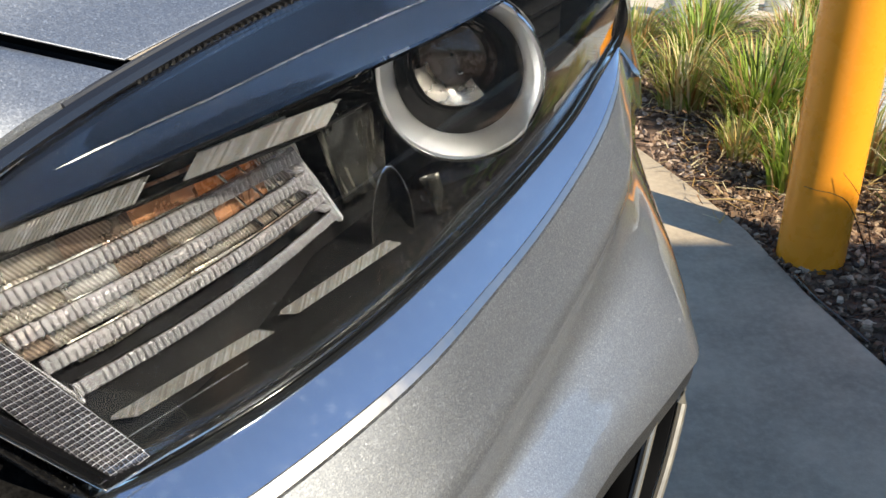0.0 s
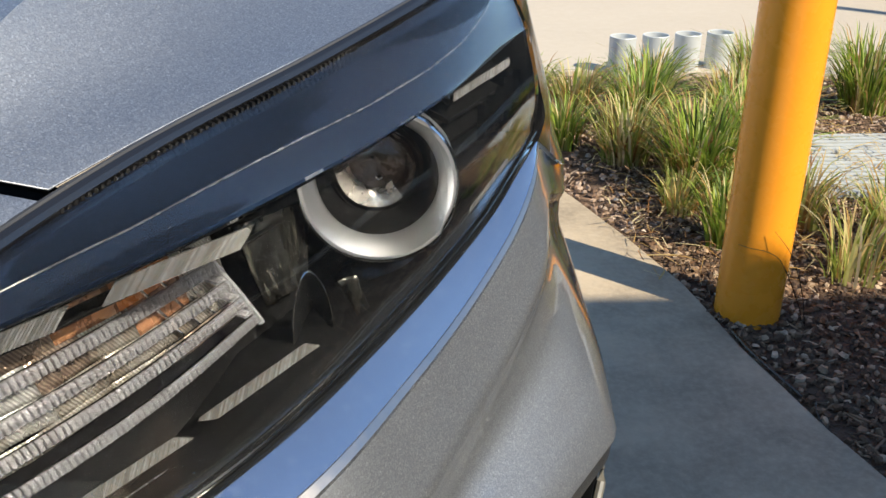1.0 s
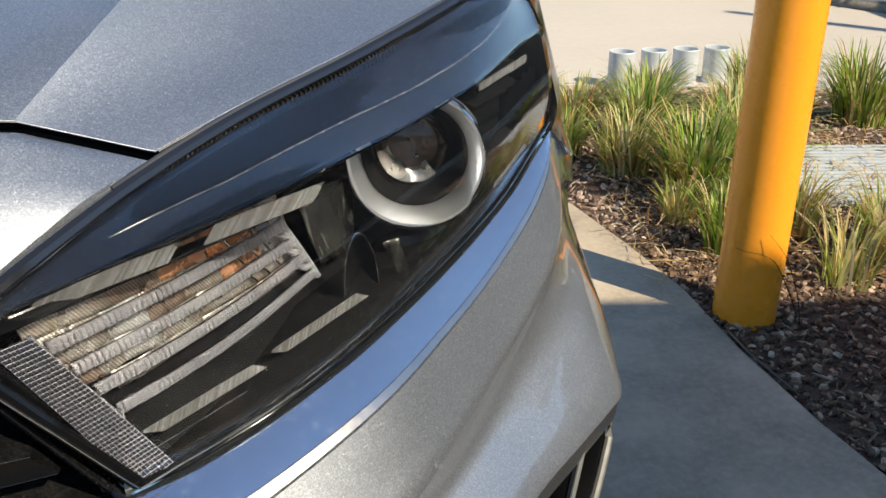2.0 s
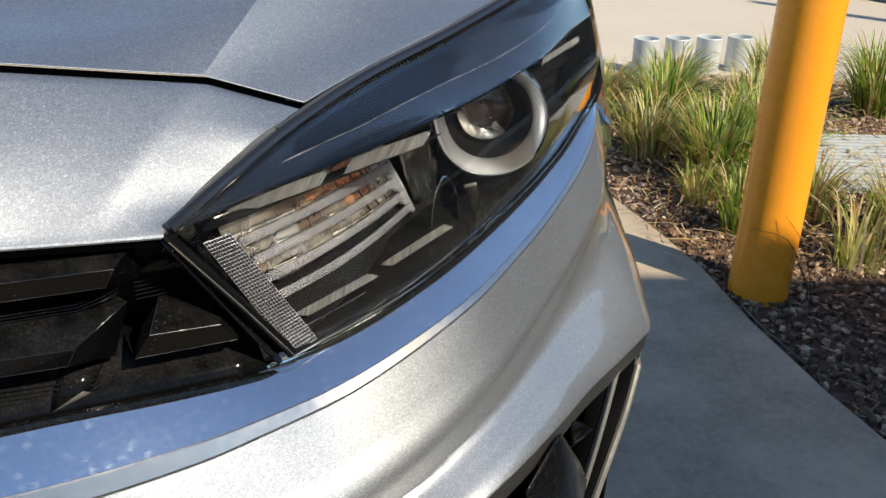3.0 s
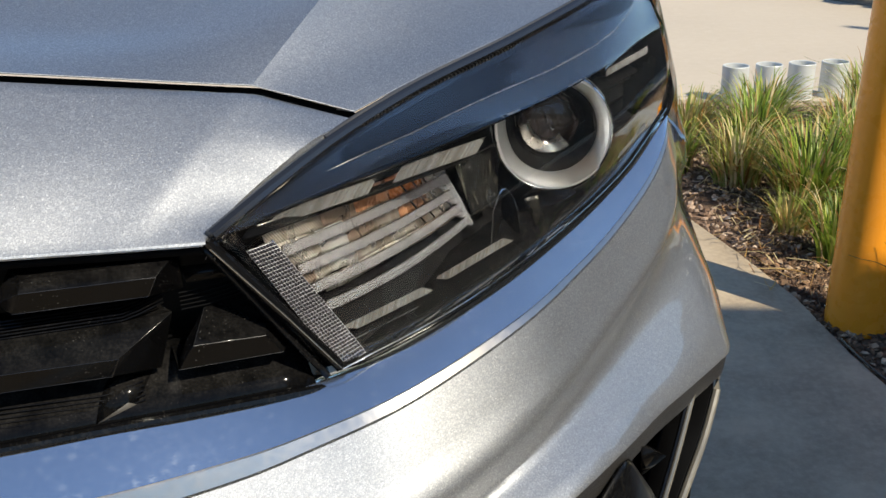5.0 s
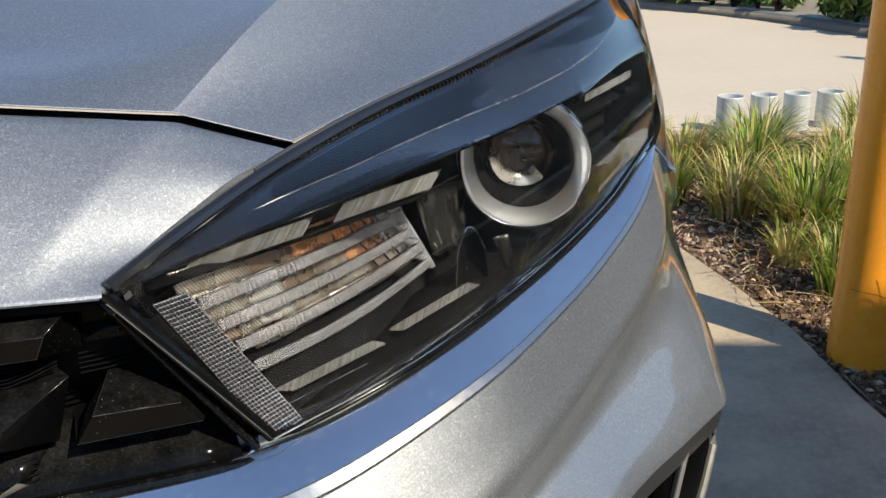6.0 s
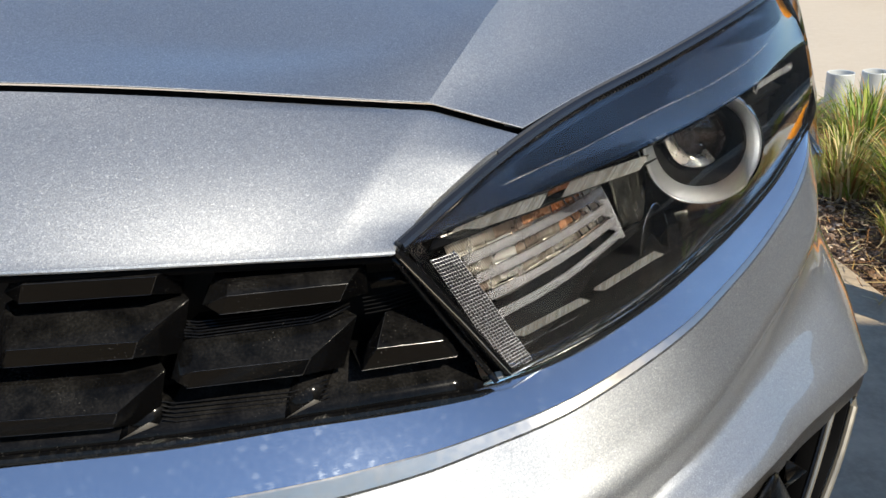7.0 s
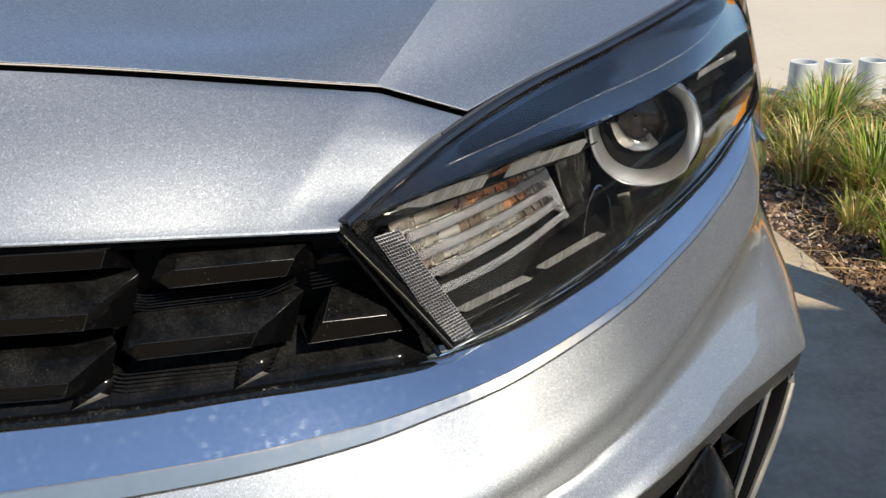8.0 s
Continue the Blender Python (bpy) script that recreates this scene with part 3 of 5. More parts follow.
# unseen post added only for the streak of shadow on the drive
pole = thing("shadow_post", "slim grey post, unseen, added to throw a shadow on the drive", "lamp post", (5.29, 2.42, -0.006))
part("post", Build().tube([Vector((0, 0, 0)), Vector((0, 0, 2.0)), Vector((0, 0, 4.0))], lambda f: 0.085 - 0.045 * f, 16), ZINC, pole)

# unseen wall added beside the parking space to cast the shade on the path
sheet("unseen_wall", [(1.64, -0.5), (9.0, -0.5), (9.0, -0.8), (1.64, -0.8)], 3.0, WALL, "plain plastered wall, unseen, added to shade the path", "wall", 3.05)

# unseen walls added so that lamp cover and bumper reflect something dark
sheet("reflected_dark_wall", [(3.9, -0.5), (4.1, -0.5), (4.1, 2.3), (3.9, 2.3)], 2.0, DARK_WALL, "dark charcoal wall, unseen, added to darken reflections in the headlamp", "wall", 2.1)
sheet("reflected_dark_wall", [(3.9, 2.303), (4.1, 2.303), (4.1, 4.4), (3.9, 4.4)], 1.35, DARK_WALL, "lower dark charcoal wall, unseen, added to darken the car's reflections", "wall", 1.45)
sheet("reflected_dark_wall", [(3.9, 4.403), (4.1, 4.403), (4.1, 5.6), (3.9, 5.6)], 1.0, DARK_WALL, "low dark charcoal wall end, unseen, added to darken reflections", "wall", 1.1)
# another added wall, there only to be reflected dark in the lamp cover
sheet("unseen_wall", [(2.8, -3.4), (9.0, -3.4), (9.0, -3.2), (2.8, -3.2)], 3.6, WALL, "plain plastered wall, unseen, added to darken the headlamp's reflections", "wall", 3.65)


def backdrop_belt(radius, height):
    """A far unseen belt of dark foliage, added to darken reflections near the horizon."""
    rng = random.Random(9)
    n = 220
    low, mid, top, cap = [], [], [], []
    for k in range(n):
        a = math.tau * k / n
        r = radius * rng.uniform(0.96, 1.04)
        h = height * (0.75 + 0.35 * noise.noise(Vector((math.cos(a) * 5, math.sin(a) * 5, 0.3))) + rng.uniform(-0.03, 0.03))
        low.append(Vector((math.cos(a) * r, math.sin(a) * r, -0.1)))
        mid.append(Vector((math.cos(a) * r * 0.985, math.sin(a) * r * 0.985, h * 0.6)))
        top.append(Vector((math.cos(a) * r * 1.01, math.sin(a) * r * 1.01, h)))
        cap.append(Vector((math.cos(a) * r * 1.06, math.sin(a) * r * 1.06, h * 0.8)))
    return Build().quad_grid([low, mid, top, cap], False, False, True)


tagged(part("backdrop", backdrop_belt(34.0, 4.5), FOLIAGE), "far belt of dark green foliage, unseen, added to darken low reflections", "trees", "", "structure")


# ---- the car ----
car = thing("car", "silver-grey metallic hatchback front with a clear headlamp and black grille", "car")

# the upper edge of the bumper ledge runs round the corner of the car; other places on the nose are given by the run along it, the way out from it and the height
LEDGE = [(-0.75, 0.06, 0.684), (-0.6, 0.07, 0.684), (-0.45, 0.095, 0.685), (-0.34, 0.1246, 0.686), (-0.2395, 0.157, 0.688), (-0.1395, 0.2005, 0.690), (-0.0915, 0.2196, 0.6968), (-0.0479, 0.2544, 0.7072), (-0.0146, 0.3019, 0.7115), (0.0196, 0.3671, 0.7132), (0.0616, 0.4484, 0.7217), (0.1025, 0.541, 0.7405)]
GUIDE = curve(LEDGE, 240)
RUN = [0.0]
for a, c in zip(GUIDE, GUIDE[1:]):
    RUN.append(RUN[-1] + (c - a).xy.length)
ZERO = min(range(240), key=lambda i: (GUIDE[i].xy - Vector((-0.1099, 0.2124))).length)
RUN = [r - RUN[ZERO] for r in RUN]


def nose(s, out=0.0, z=None):
    """The place at a run s along the ledge, so far out from it, at the height z (or the ledge's own)."""
    i = 0
    while i < 238 and RUN[i + 1] < s:
        i += 1
    f = (s - RUN[i]) / (RUN[i + 1] - RUN[i])
    p = GUIDE[i] + (GUIDE[i + 1] - GUIDE[i]) * f
    a, c = GUIDE[max(i - 3, 0)], GUIDE[min(i + 4, 239)]
    t = (c - a).xy.normalized()
    return Vector((p.x + t.y * out, p.y - t.x * out, p.z if z is None else z))


def rail(rows, n=96):
    """A smooth line through rows of (run, out, z)."""
    return curve([nose(*r) for r in rows], n)


def drop(s, out, down):
    """A place below the ledge's edge."""
    p = nose(s, out)
    return Vector((p.x, p.y, p.z - down))


# bonnet: a centre panel and an outer panel that meet in a crease
HOOD_TIP, NOTCH = V(-0.1041, 0.2906, 0.8093), V(-0.1533, 0.2776, 0.8265)
crease = curve([NOTCH, (-0.1390, 0.3300, 0.8470), (-0.1278, 0.3808, 0.8625), (-0.100, 0.52, 0.893), (-0.05, 0.80, 0.943), (0.0, 1.15, 0.975)], 40)
side = curve([HOOD_TIP, (-0.0772, 0.3347, 0.8159), (-0.042, 0.3787, 0.8249), (-0.0044, 0.4315, 0.8334), (0.0389, 0.4916, 0.8459), (0.060, 0.55, 0.858), (0.066, 0.62, 0.872), (0.06, 0.80, 0.905), (0.05, 1.15, 0.945)], 40)
front_left = V(-0.85, 0.105, 0.872)
left = curve([front_left, (-0.85, 0.2, 0.880), (-0.85, 0.45, 0.903), (-0.85, 0.80, 0.930), (-0.85, 1.1, 0.950)], 40)
front = curve([front_left, (-0.58, 0.128, 0.8695), (-0.3442, 0.1934, 0.8560), NOTCH], 60)
hood = Build()
rows = []
for i in range(40):
    f = i / 39
    row = []
    for j in range(60):
        u = j / 59
        p = left[i].lerp(crease[i], u)
        straight0 = left[0].lerp(crease[0], u)
        p += (front[j] - straight0) * (1 - f) ** 2 - Vector((0, 0, 0.020)) * math.sin(math.pi * max(0.0, (u - 0.5) * 2) ** 1.6) * min(1, f * 11)
        row.append(p)
    rows.append(row)
hood.quad_grid(rows)
rows = []
for i in range(40):
    row = []
    for j in range(21):
        u = j / 20
        p = crease[i].lerp(side[i], u)
        p.z -= 0.0120 * math.sin(math.pi * u**0.8) * min(1, i / 4)
        row.append(p)
    rows.append(row)
hood.quad_grid(rows)
# the rolled lip along the front and the side
lip = front[:-1] + poly([NOTCH, HOOD_TIP], 20) + side[1:]
rolled = []
for k, (o, d) in enumerate(((0.0, 0.0), (0.0003, 0.0003), (0.0001, 0.0007), (-0.003, 0.0010), (-0.014, 0.0012))):
    row = []
    for i, p in enumerate(lip):
        t = (lip[min(i + 1, len(lip) - 1)] - lip[max(i - 1, 0)]).xy.normalized()
        row.append(Vector((p.x + t.y * o, p.y - t.x * o, p.z - d)))
    rolled.append(row)
hood.quad_grid(rolled)
part("hood", hood, PAINT, car, "silver-grey metallic bonnet with a sharp crease", sharp=8)

# front panel between bonnet and grille
LAMP_TIP = V(-0.1559, 0.187, 0.7785)
GAP = Vector((0.0008, -0.0026, -0.0040))
top_l = [p + GAP for p in curve([front_left, (-0.58, 0.128, 0.8695), (-0.3442, 0.1934, 0.8560), NOTCH], 150)]
top_r = [p + GAP for p in poly([NOTCH, V(-0.1052, 0.2890, 0.8100)], 16)]
corner = curve([LAMP_TIP, (-0.1477, 0.2110, 0.7861), (-0.1345, 0.2339, 0.795), (-0.1198, 0.257, 0.8034), top_r[-1]], 40)[::-1]
low_all = curve([(-0.85, 0.060, 0.7975), (-0.56, 0.076, 0.7965), (-0.335, 0.1185, 0.7915), (-0.2050, 0.1678, 0.7818), (-0.1740, 0.1797, 0.7797), (-0.165, 0.1833, 0.7790), LAMP_TIP], 400)
FOLD_FOOT = min(range(400), key=lambda i: abs(low_all[i].x + 0.186))
low_l, low_r = even(low_all[: FOLD_FOOT + 1], 150), even(low_all[FOLD_FOOT:], 16)
fascia = Build()
rows = []
for i in range(25):
    f = i / 24
    row = []
    for j, (a, c) in enumerate(zip(top_l, low_l)):
        near = max(0.0, (j - 101) / 48) ** 2
        row.append(a.lerp(c, f) + Vector((0.05, -0.42, 0.90)) * ((0.0042 - 0.0012 * near) * math.sin(math.pi * f**1.25) + 0.0047 * near * math.sin(math.pi * f**0.42)))
    rows.append(row)
rows2 = []
for i in range(25):
    f = i / 24
    e = corner[round(39 * f)]
    row = []
    for j in range(16):
        u = j / 15
        p = top_r[j].lerp(low_r[j], f)
        p += (rows[i][-1] - top_r[0].lerp(low_r[0], f)) * (1 - u)
        p += (e - top_r[-1].lerp(low_r[-1], f)) * u
        row.append(p)
    rows2.append(row)
# the fold between the two fields is slightly rounded
panel = [a + c[1:] for a, c in zip(rows, rows2)]
for _ in range(1):
    panel = [[p if not 144 <= j <= 155 else (r[j - 1] + 2 * p + r[j + 1]) / 4 for j, p in enumerate(r)] for r in panel]
fascia.quad_grid(panel)
edge = panel[-1]
fascia.quad_grid([edge, [p + Vector((0.0002, -0.0011, -0.0008)) for p in edge], [p + Vector((0.0003, -0.0015, -0.0019)) for p in edge], [p + Vector((0, -0.0008, -0.0030)) for p in edge], [p + Vector((0, 0.016, -0.0040)) for p in edge]])
edge = [r[-1] for r in rows2]
fascia.quad_grid([edge, [p + Vector((0.001, 0.001, -0.004)) for p in edge], [p + Vector((-0.003, 0.004, -0.012)) for p in edge]])
edge = panel[0]
fascia.quad_grid([edge, [p + Vector((0, 0.0012, -0.0012)) for p in edge]])
hidden = Build().quad_grid([[p + Vector((0, 0.0010, -0.0012)) for p in edge], [p + Vector((0, 0.003, -0.02)) for p in edge], [p + Vector((0, 0.030, -0.02)) for p in edge]])
part("panel_return", hidden, HOUSING_BACK, car, "black return under the bonnet edge")
part("front_panel", fascia, PAINT, car, "silver-grey metallic panel above the grille", sharp=28)

# dark ribbed seal in the gap under the bonnet
seal = Build()
line = [p + Vector((-0.001, 0.0120, -0.0105)) for p in lip]
seal.tube(line, 0.0060, 8, 1.0)
step = curve([p + Vector((0.0036, -0.0034, -0.0062)) for p in side[:26]], 190)
for p in step:
    seal.box(Matrix.Translation(p) @ pose(0, 0, 0, 0, 0, -50), (0.0075, 0.0012, 0.0030))
part("bonnet_seal", seal, RUBBER, car, "ribbed black rubber seal")
rows = []
lens_top = curve([LAMP_TIP + Vector((0.003, 0.0, 0.0)), (-0.1305, 0.2239, 0.7915), (-0.1074, 0.2719, 0.8012), (-0.0723, 0.332, 0.8119), (-0.0214, 0.3963, 0.825), (0.0295, 0.4613, 0.8408), (0.060, 0.520, 0.849), (0.074, 0.58, 0.856)], 60)

# bumper ledge: its face turned to the sky, with a bright lower bevel
RUNS = [-0.62, -0.45, -0.30, -0.20, -0.12, -0.06, -0.02, 0.03, 0.10, 0.17, 0.24, 0.31, 0.36, 0.398]
OUT1 = [0.0205, 0.0205, 0.0205, 0.0205, 0.0205, 0.0200, 0.0190, 0.0178, 0.0166, 0.0152, 0.0136, 0.0115, 0.0080, 0.001]
DROP1 = [0.0215, 0.0215, 0.0210, 0.0205, 0.0200, 0.0178, 0.0145, 0.0102, 0.0095, 0.0095, 0.0092, 0.0062, 0.0050, 0.002]
OUT2 = [0.0248, 0.0248, 0.0248, 0.0248, 0.0245, 0.0238, 0.0225, 0.0210, 0.0196, 0.0181, 0.0163, 0.0140, 0.0100, 0.0015]
DROP2 = [0.0330, 0.0330, 0.0325, 0.0315, 0.0300, 0.0265, 0.0212, 0.0152, 0.0128, 0.0120, 0.0115, 0.0088, 0.0068, 0.004]
ledge_top = curve([nose(s) for s in RUNS], 110)
ledge_low = curve([drop(s, o, d) for s, o, d in zip(RUNS, OUT1, DROP1)], 110)
bevel_low = curve([drop(s, o, d) for s, o, d in zip(RUNS, OUT2, DROP2)], 110)
ledge = Build()
ledge.quad_grid([[p + Vector((-0.004, 0.012, -0.004)) for p in ledge_top], [p + Vector((0, 0.002, 0.0)) for p in ledge_top], ledge_top])
rows = []
for k in range(7):
    f = k / 6
    rows.append([a.lerp(c, f) + Vector((0, 0, 0.0004)) * math.sin(math.pi * f) for a, c in zip(ledge_top, ledge_low)])
ledge.quad_grid(rows)
bevel_top = [a.lerp(c, 0.10) for a, c in zip(ledge_low, bevel_low)]
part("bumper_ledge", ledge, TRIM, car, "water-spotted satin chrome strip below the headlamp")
bevel_band = Build().quad_grid([[p + Vector((0.0, 0.0006, -0.0002)) for p in ledge_low], bevel_top, bevel_low, [p + Vector((-0.004, 0.008, -0.001)) for p in bevel_low]])
part("ledge_bevel", bevel_band, BEVEL, car, "brushed bright bevel below the chrome strip")
lip_strip = Build()
lip_strip.tube([p + Vector((-0.003, 0.009, -0.002)) for p in bevel_low], 0.0025, 6)
part("ledge_gasket", lip_strip, RUBBER, car, "black gasket in the panel gap")

# bumper skin below the ledge
gap_low = curve([drop(s, o + 0.0004, d + 0.0013) for s, o, d in zip(RUNS, OUT2, DROP2)] + [V(0.1200, 0.585, 0.713), V(0.1375, 0.632, 0.692), V(0.139, 0.70, 0.690), V(0.12, 0.85, 0.69)], 110)
LOWER = [(-0.60, 0.085, 0.545), (-0.30, 0.082, 0.550), (-0.10, 0.077, 0.575), (0.0, 0.071, 0.600), (0.05, 0.067, 0.611), (0.09, 0.0655, 0.615), (0.146, 0.065, 0.609), (0.203, 0.066, 0.600), (0.25, 0.069, 0.593), (0.30, 0.073, 0.585), (0.336, 0.077, 0.579)]
lower = even(curve([nose(*r) for r in LOWER], 140) + poly([(0.1490, 0.457, 0.579), (0.1530, 0.53, 0.592), (0.152, 0.66, 0.60), (0.140, 0.85, 0.60)], 50), 110)
bumper = Build()
bumper.quad_grid([[p + Vector((-0.004, 0.010, 0.0)) for p in gap_low], gap_low])
def between(f, push, fade=0.0):
    """A line along the fold, so far above (-) or below (+) it, pushed out or in."""
    rows = []
    for i, (a, c) in enumerate(zip(gap_low, lower)):
        t = (gap_low[min(i + 1, 109)] - gap_low[max(i - 1, 0)]).xy.normalized()
        k = push * (1.0 - fade * max(0.0, (i - 70) / 25)) if i < 95 else push * (1 - fade)
        ff = max(0.28, min(0.78, 0.70 - 0.0155 * (i - 55)))
        ff = ff + f * (ff / 0.6 if f < 0 else (1 - ff) / 0.4)
        rows.append(a.lerp(c, ff) + Vector((t.y, -t.x, 0)) * k + Vector((0, 0, 0.3 * k)))
    return rows


bumper.quad_grid(loft([gap_low, between(-0.34, -0.0016, 0.6), between(-0.16, -0.0028, 0.6), between(-0.02, -0.0100, 0.5), between(0.10, -0.0138, 0.5), between(0.22, -0.0078, 0.5), between(0.32, -0.0020, 0.5), lower], 110, 5))
bumper.quad_grid([lower, [p + Vector((0.0003, -0.0002, -0.0012)) for p in lower], [p + Vector((-0.006, 0.006, -0.003)) for p in lower]])
part("bumper", bumper, PAINT, car, "silver-grey metallic bumper with a shallow flowing fold")

# the edge below the skin; its shade comes from the darker colour
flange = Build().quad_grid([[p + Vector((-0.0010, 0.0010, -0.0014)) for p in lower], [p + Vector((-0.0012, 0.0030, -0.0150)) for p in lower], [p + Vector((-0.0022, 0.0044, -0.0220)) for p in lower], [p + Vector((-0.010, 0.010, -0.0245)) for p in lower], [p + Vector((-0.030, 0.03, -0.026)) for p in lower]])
part("bumper_flange", flange, FLANGE, car, "bumper edge with the shade below the skin put into its colour")

# front wing behind the lamp
wing, wing_tip = Build(), Build()
wing_front = [V(0.1040, 0.5430, 0.7395), V(0.1075, 0.5440, 0.7560), V(0.1040, 0.5440, 0.7720), V(0.0960, 0.5440, 0.8020), V(0.084, 0.5480, 0.8330), V(0.070, 0.552, 0.8500), V(0.058, 0.555, 0.860)]
wing_mid = [V(0.1370, 0.6300, 0.6960), V(0.1200, 0.6100, 0.7420), V(0.1165, 0.6050, 0.7640), V(0.1060, 0.6050, 0.8000), V(0.094, 0.605, 0.838), V(0.08, 0.605, 0.862), V(0.064, 0.605, 0.872)]
wing_back = [V(0.130, 0.85, 0.70), V(0.128, 0.85, 0.745), V(0.124, 0.85, 0.775), V(0.110, 0.85, 0.825), V(0.095, 0.85, 0.87), V(0.08, 0.85, 0.895), V(0.062, 0.85, 0.905)]
wing_end = [p + Vector((-0.02, 0.35, 0.03)) for p in wing_back]
for a, c in ((0, 2), (2, 6)):
    cols = [curve([wing_front[i], wing_mid[i], wing_back[i], wing_end[i]], 40) for i in range(a, c + 1)]
    rows = [curve([col[k] for col in cols], 5 * (c - a) + 1) for k in range(40)]
    wing.quad_grid([[p.lerp(q, 0.75) for p, q in zip(rows[1], rows[2])]] + rows[2:])
    wing_tip.quad_grid([[p + Vector((-0.010, 0.004, -0.002)) for p in rows[0]], rows[0], rows[1], [p.lerp(q, 0.72) for p, q in zip(rows[1], rows[2])]])
part("wing_tip", wing_tip, GLOSS_TIP, car, "gloss black end piece behind the headlamp")
part("front_wing", wing, PAINT, car, "silver-grey metallic wing behind the headlamp")

# ---- headlamp ----
lens_base = curve([LAMP_TIP.lerp(nose(0.0), 0.985) + Vector((0.001, 0.002, 0.003))] + [nose(s, -0.002) + Vector((0, 0, 0.003)) for s in (0.02, 0.06, 0.10, 0.15, 0.20, 0.25, 0.30, 0.35, 0.398)], 60)
lens_crease = curve([LAMP_TIP + Vector((0.002, 0.001, -0.001)), (-0.1408, 0.1970, 0.7805), (-0.1105, 0.2205, 0.7875), (-0.076, 0.2455, 0.795), (-0.0407, 0.280, 0.8010), (0.0075, 0.3600, 0.8020), (0.052, 0.445, 0.8060), (0.0935, 0.538, 0.8125)], 60)
lens_mid = [a.lerp(c, 0.5) + Vector((0.004, -0.003, 0.0)) * min(1, 4 * i / 59) for i, (a, c) in enumerate(zip(lens_base, lens_crease))]
headlamp = part("headlamp", Build().tube([p + Vector((-0.002, 0.004, 0.0)) for p in lens_base], 0.0035, 8), HOUSING, car, "clear-covered headlamp with black inside")
cover = Build()
cover.quad_grid(loft([lens_base, lens_mid, lens_crease], 60, 5))
up = [a.lerp(c, 0.5) + Vector((0.0, -0.0005, 0.0012)) * min(1, 3 * i / 59) for i, (a, c) in enumerate(zip(lens_crease, lens_top))]
cover.quad_grid(loft([lens_crease, up, lens_top], 60, 5))
lens = part("lamp_cover", cover, LENS, headlamp, "clear polycarbonate cover", -0.0025)
lens.visible_shadow = False
# rim round the cover
frame_bar = Build()
frame_bar.tube(poly([LAMP_TIP + Vector((0, 0.001, -0.001)), LAMP_TIP.lerp(nose(0.0), 0.5) + Vector((0.004, 0.001, 0)), nose(0.0) + Vector((0.001, 0.003, 0.006))], 20), 0.0036, 10, 0.8)
part("front_frame", frame_bar, HOUSING, headlamp, "gloss black front rim")
# added bright line in place of the highlight along the cover's edge
edge_line = poly([LAMP_TIP + Vector((0.003, -0.004, -0.003)), LAMP_TIP.lerp(nose(0.0), 0.5) + Vector((0.0065, -0.0035, 0)), nose(0.0) + Vector((0.004, -0.0025, 0.007))], 12) + [p + Vector((0.0012, -0.0012, 0.0035)) for p in lens_base[3:]]
part("edge_highlight", Build().tube(edge_line, 0.00045, 6), CHROME_DARK, headlamp, "thin chrome line standing in for the highlight on the cover edge")
rim_line = [p + Vector((-0.001, 0.001, 0.001)) for p in lens_top]
part("upper_rim", Build().tube(rim_line, 0.0036, 8, 0.8), GLOSS_TIP, headlamp)
b = Build()
outer = [p + Vector((-0.002, 0.003, 0.002)) for p in lens_top]
inner = []
for i, p in enumerate(lens_top):
    q = min(side + corner, key=lambda s: (s - p).length)
    inner.append(q + Vector((0.003, 0.0, -0.010)))
b.quad_grid([outer, [a.lerp(c, 0.5) + Vector((0, 0, 0.0015)) for a, c in zip(outer, inner)], inner])
part("upper_flange", b, FLANGE_GREY, headlamp, "grey plastic flange below the bonnet edge")
part("flange_bead", Build().tube([p + Vector((-0.0025, 0.0030, 0.0032)) for p in lens_top[11:57]], lambda f: 0.0015 - 0.0006 * f, 6), FLANGE_GREY, headlamp, "thin grey bead on the flange")
# inside shell
shell = Build()
floor_in = [p + Vector((-0.046, 0.050, -0.014)) * min(1.0, 0.15 + 2.5 * i / 59) for i, p in enumerate(lens_base)]
base_in = [p + Vector((-0.003, 0.004, 0.001)) for p in lens_base]
back_up = [a.lerp(c, 0.75) + Vector((-0.050, 0.050, -0.006)) * min(1.0, 0.15 + 2.5 * i / 59) for i, (a, c) in enumerate(zip(lens_base, lens_top))]
brow = [p + Vector((-0.0035, 0.0040, -0.0015)) for p in lens_crease]
top_in = [p + Vector((0.001, 0.003, -0.004)) for p in lens_top]
shell.quad_grid(loft([base_in, floor_in, back_up], 60, 4, True))
part("housing", shell, HOUSING_BACK, headlamp, "gloss black inner housing", 0.002)
shelf = Build()
shelf.quad_grid(loft([back_up, brow, top_in], 60, 4, True))
part("eyebrow", shelf, HOUSING, headlamp, "black inner shelf under the cover", 0.002)
# raised panel on the shelf: it starts in a point and widens between two lines
def along(stops, x):
    """A value between the stops (place, value)."""
    for (x0, y0), (x1, y1) in zip(stops, stops[1:]):
        if x <= x1:
            return y0 + (y1 - y0) * max(0.0, x - x0) / (x1 - x0)
    return stops[-1][1]


LOW_EDGE = [(8.5, 0.50), (12, 0.40), (16, 0.34), (28, 0.34), (34, 0.31), (41, 0.31), (46, 0.36), (51, 0.50), (53, 0.62)]
HIGH_EDGE = [(8.5, 0.53), (10, 0.72), (12, 0.83), (40, 0.86), (50, 0.84), (53, 0.66)]
rows = [[], [], [], [], []]
low_line = []
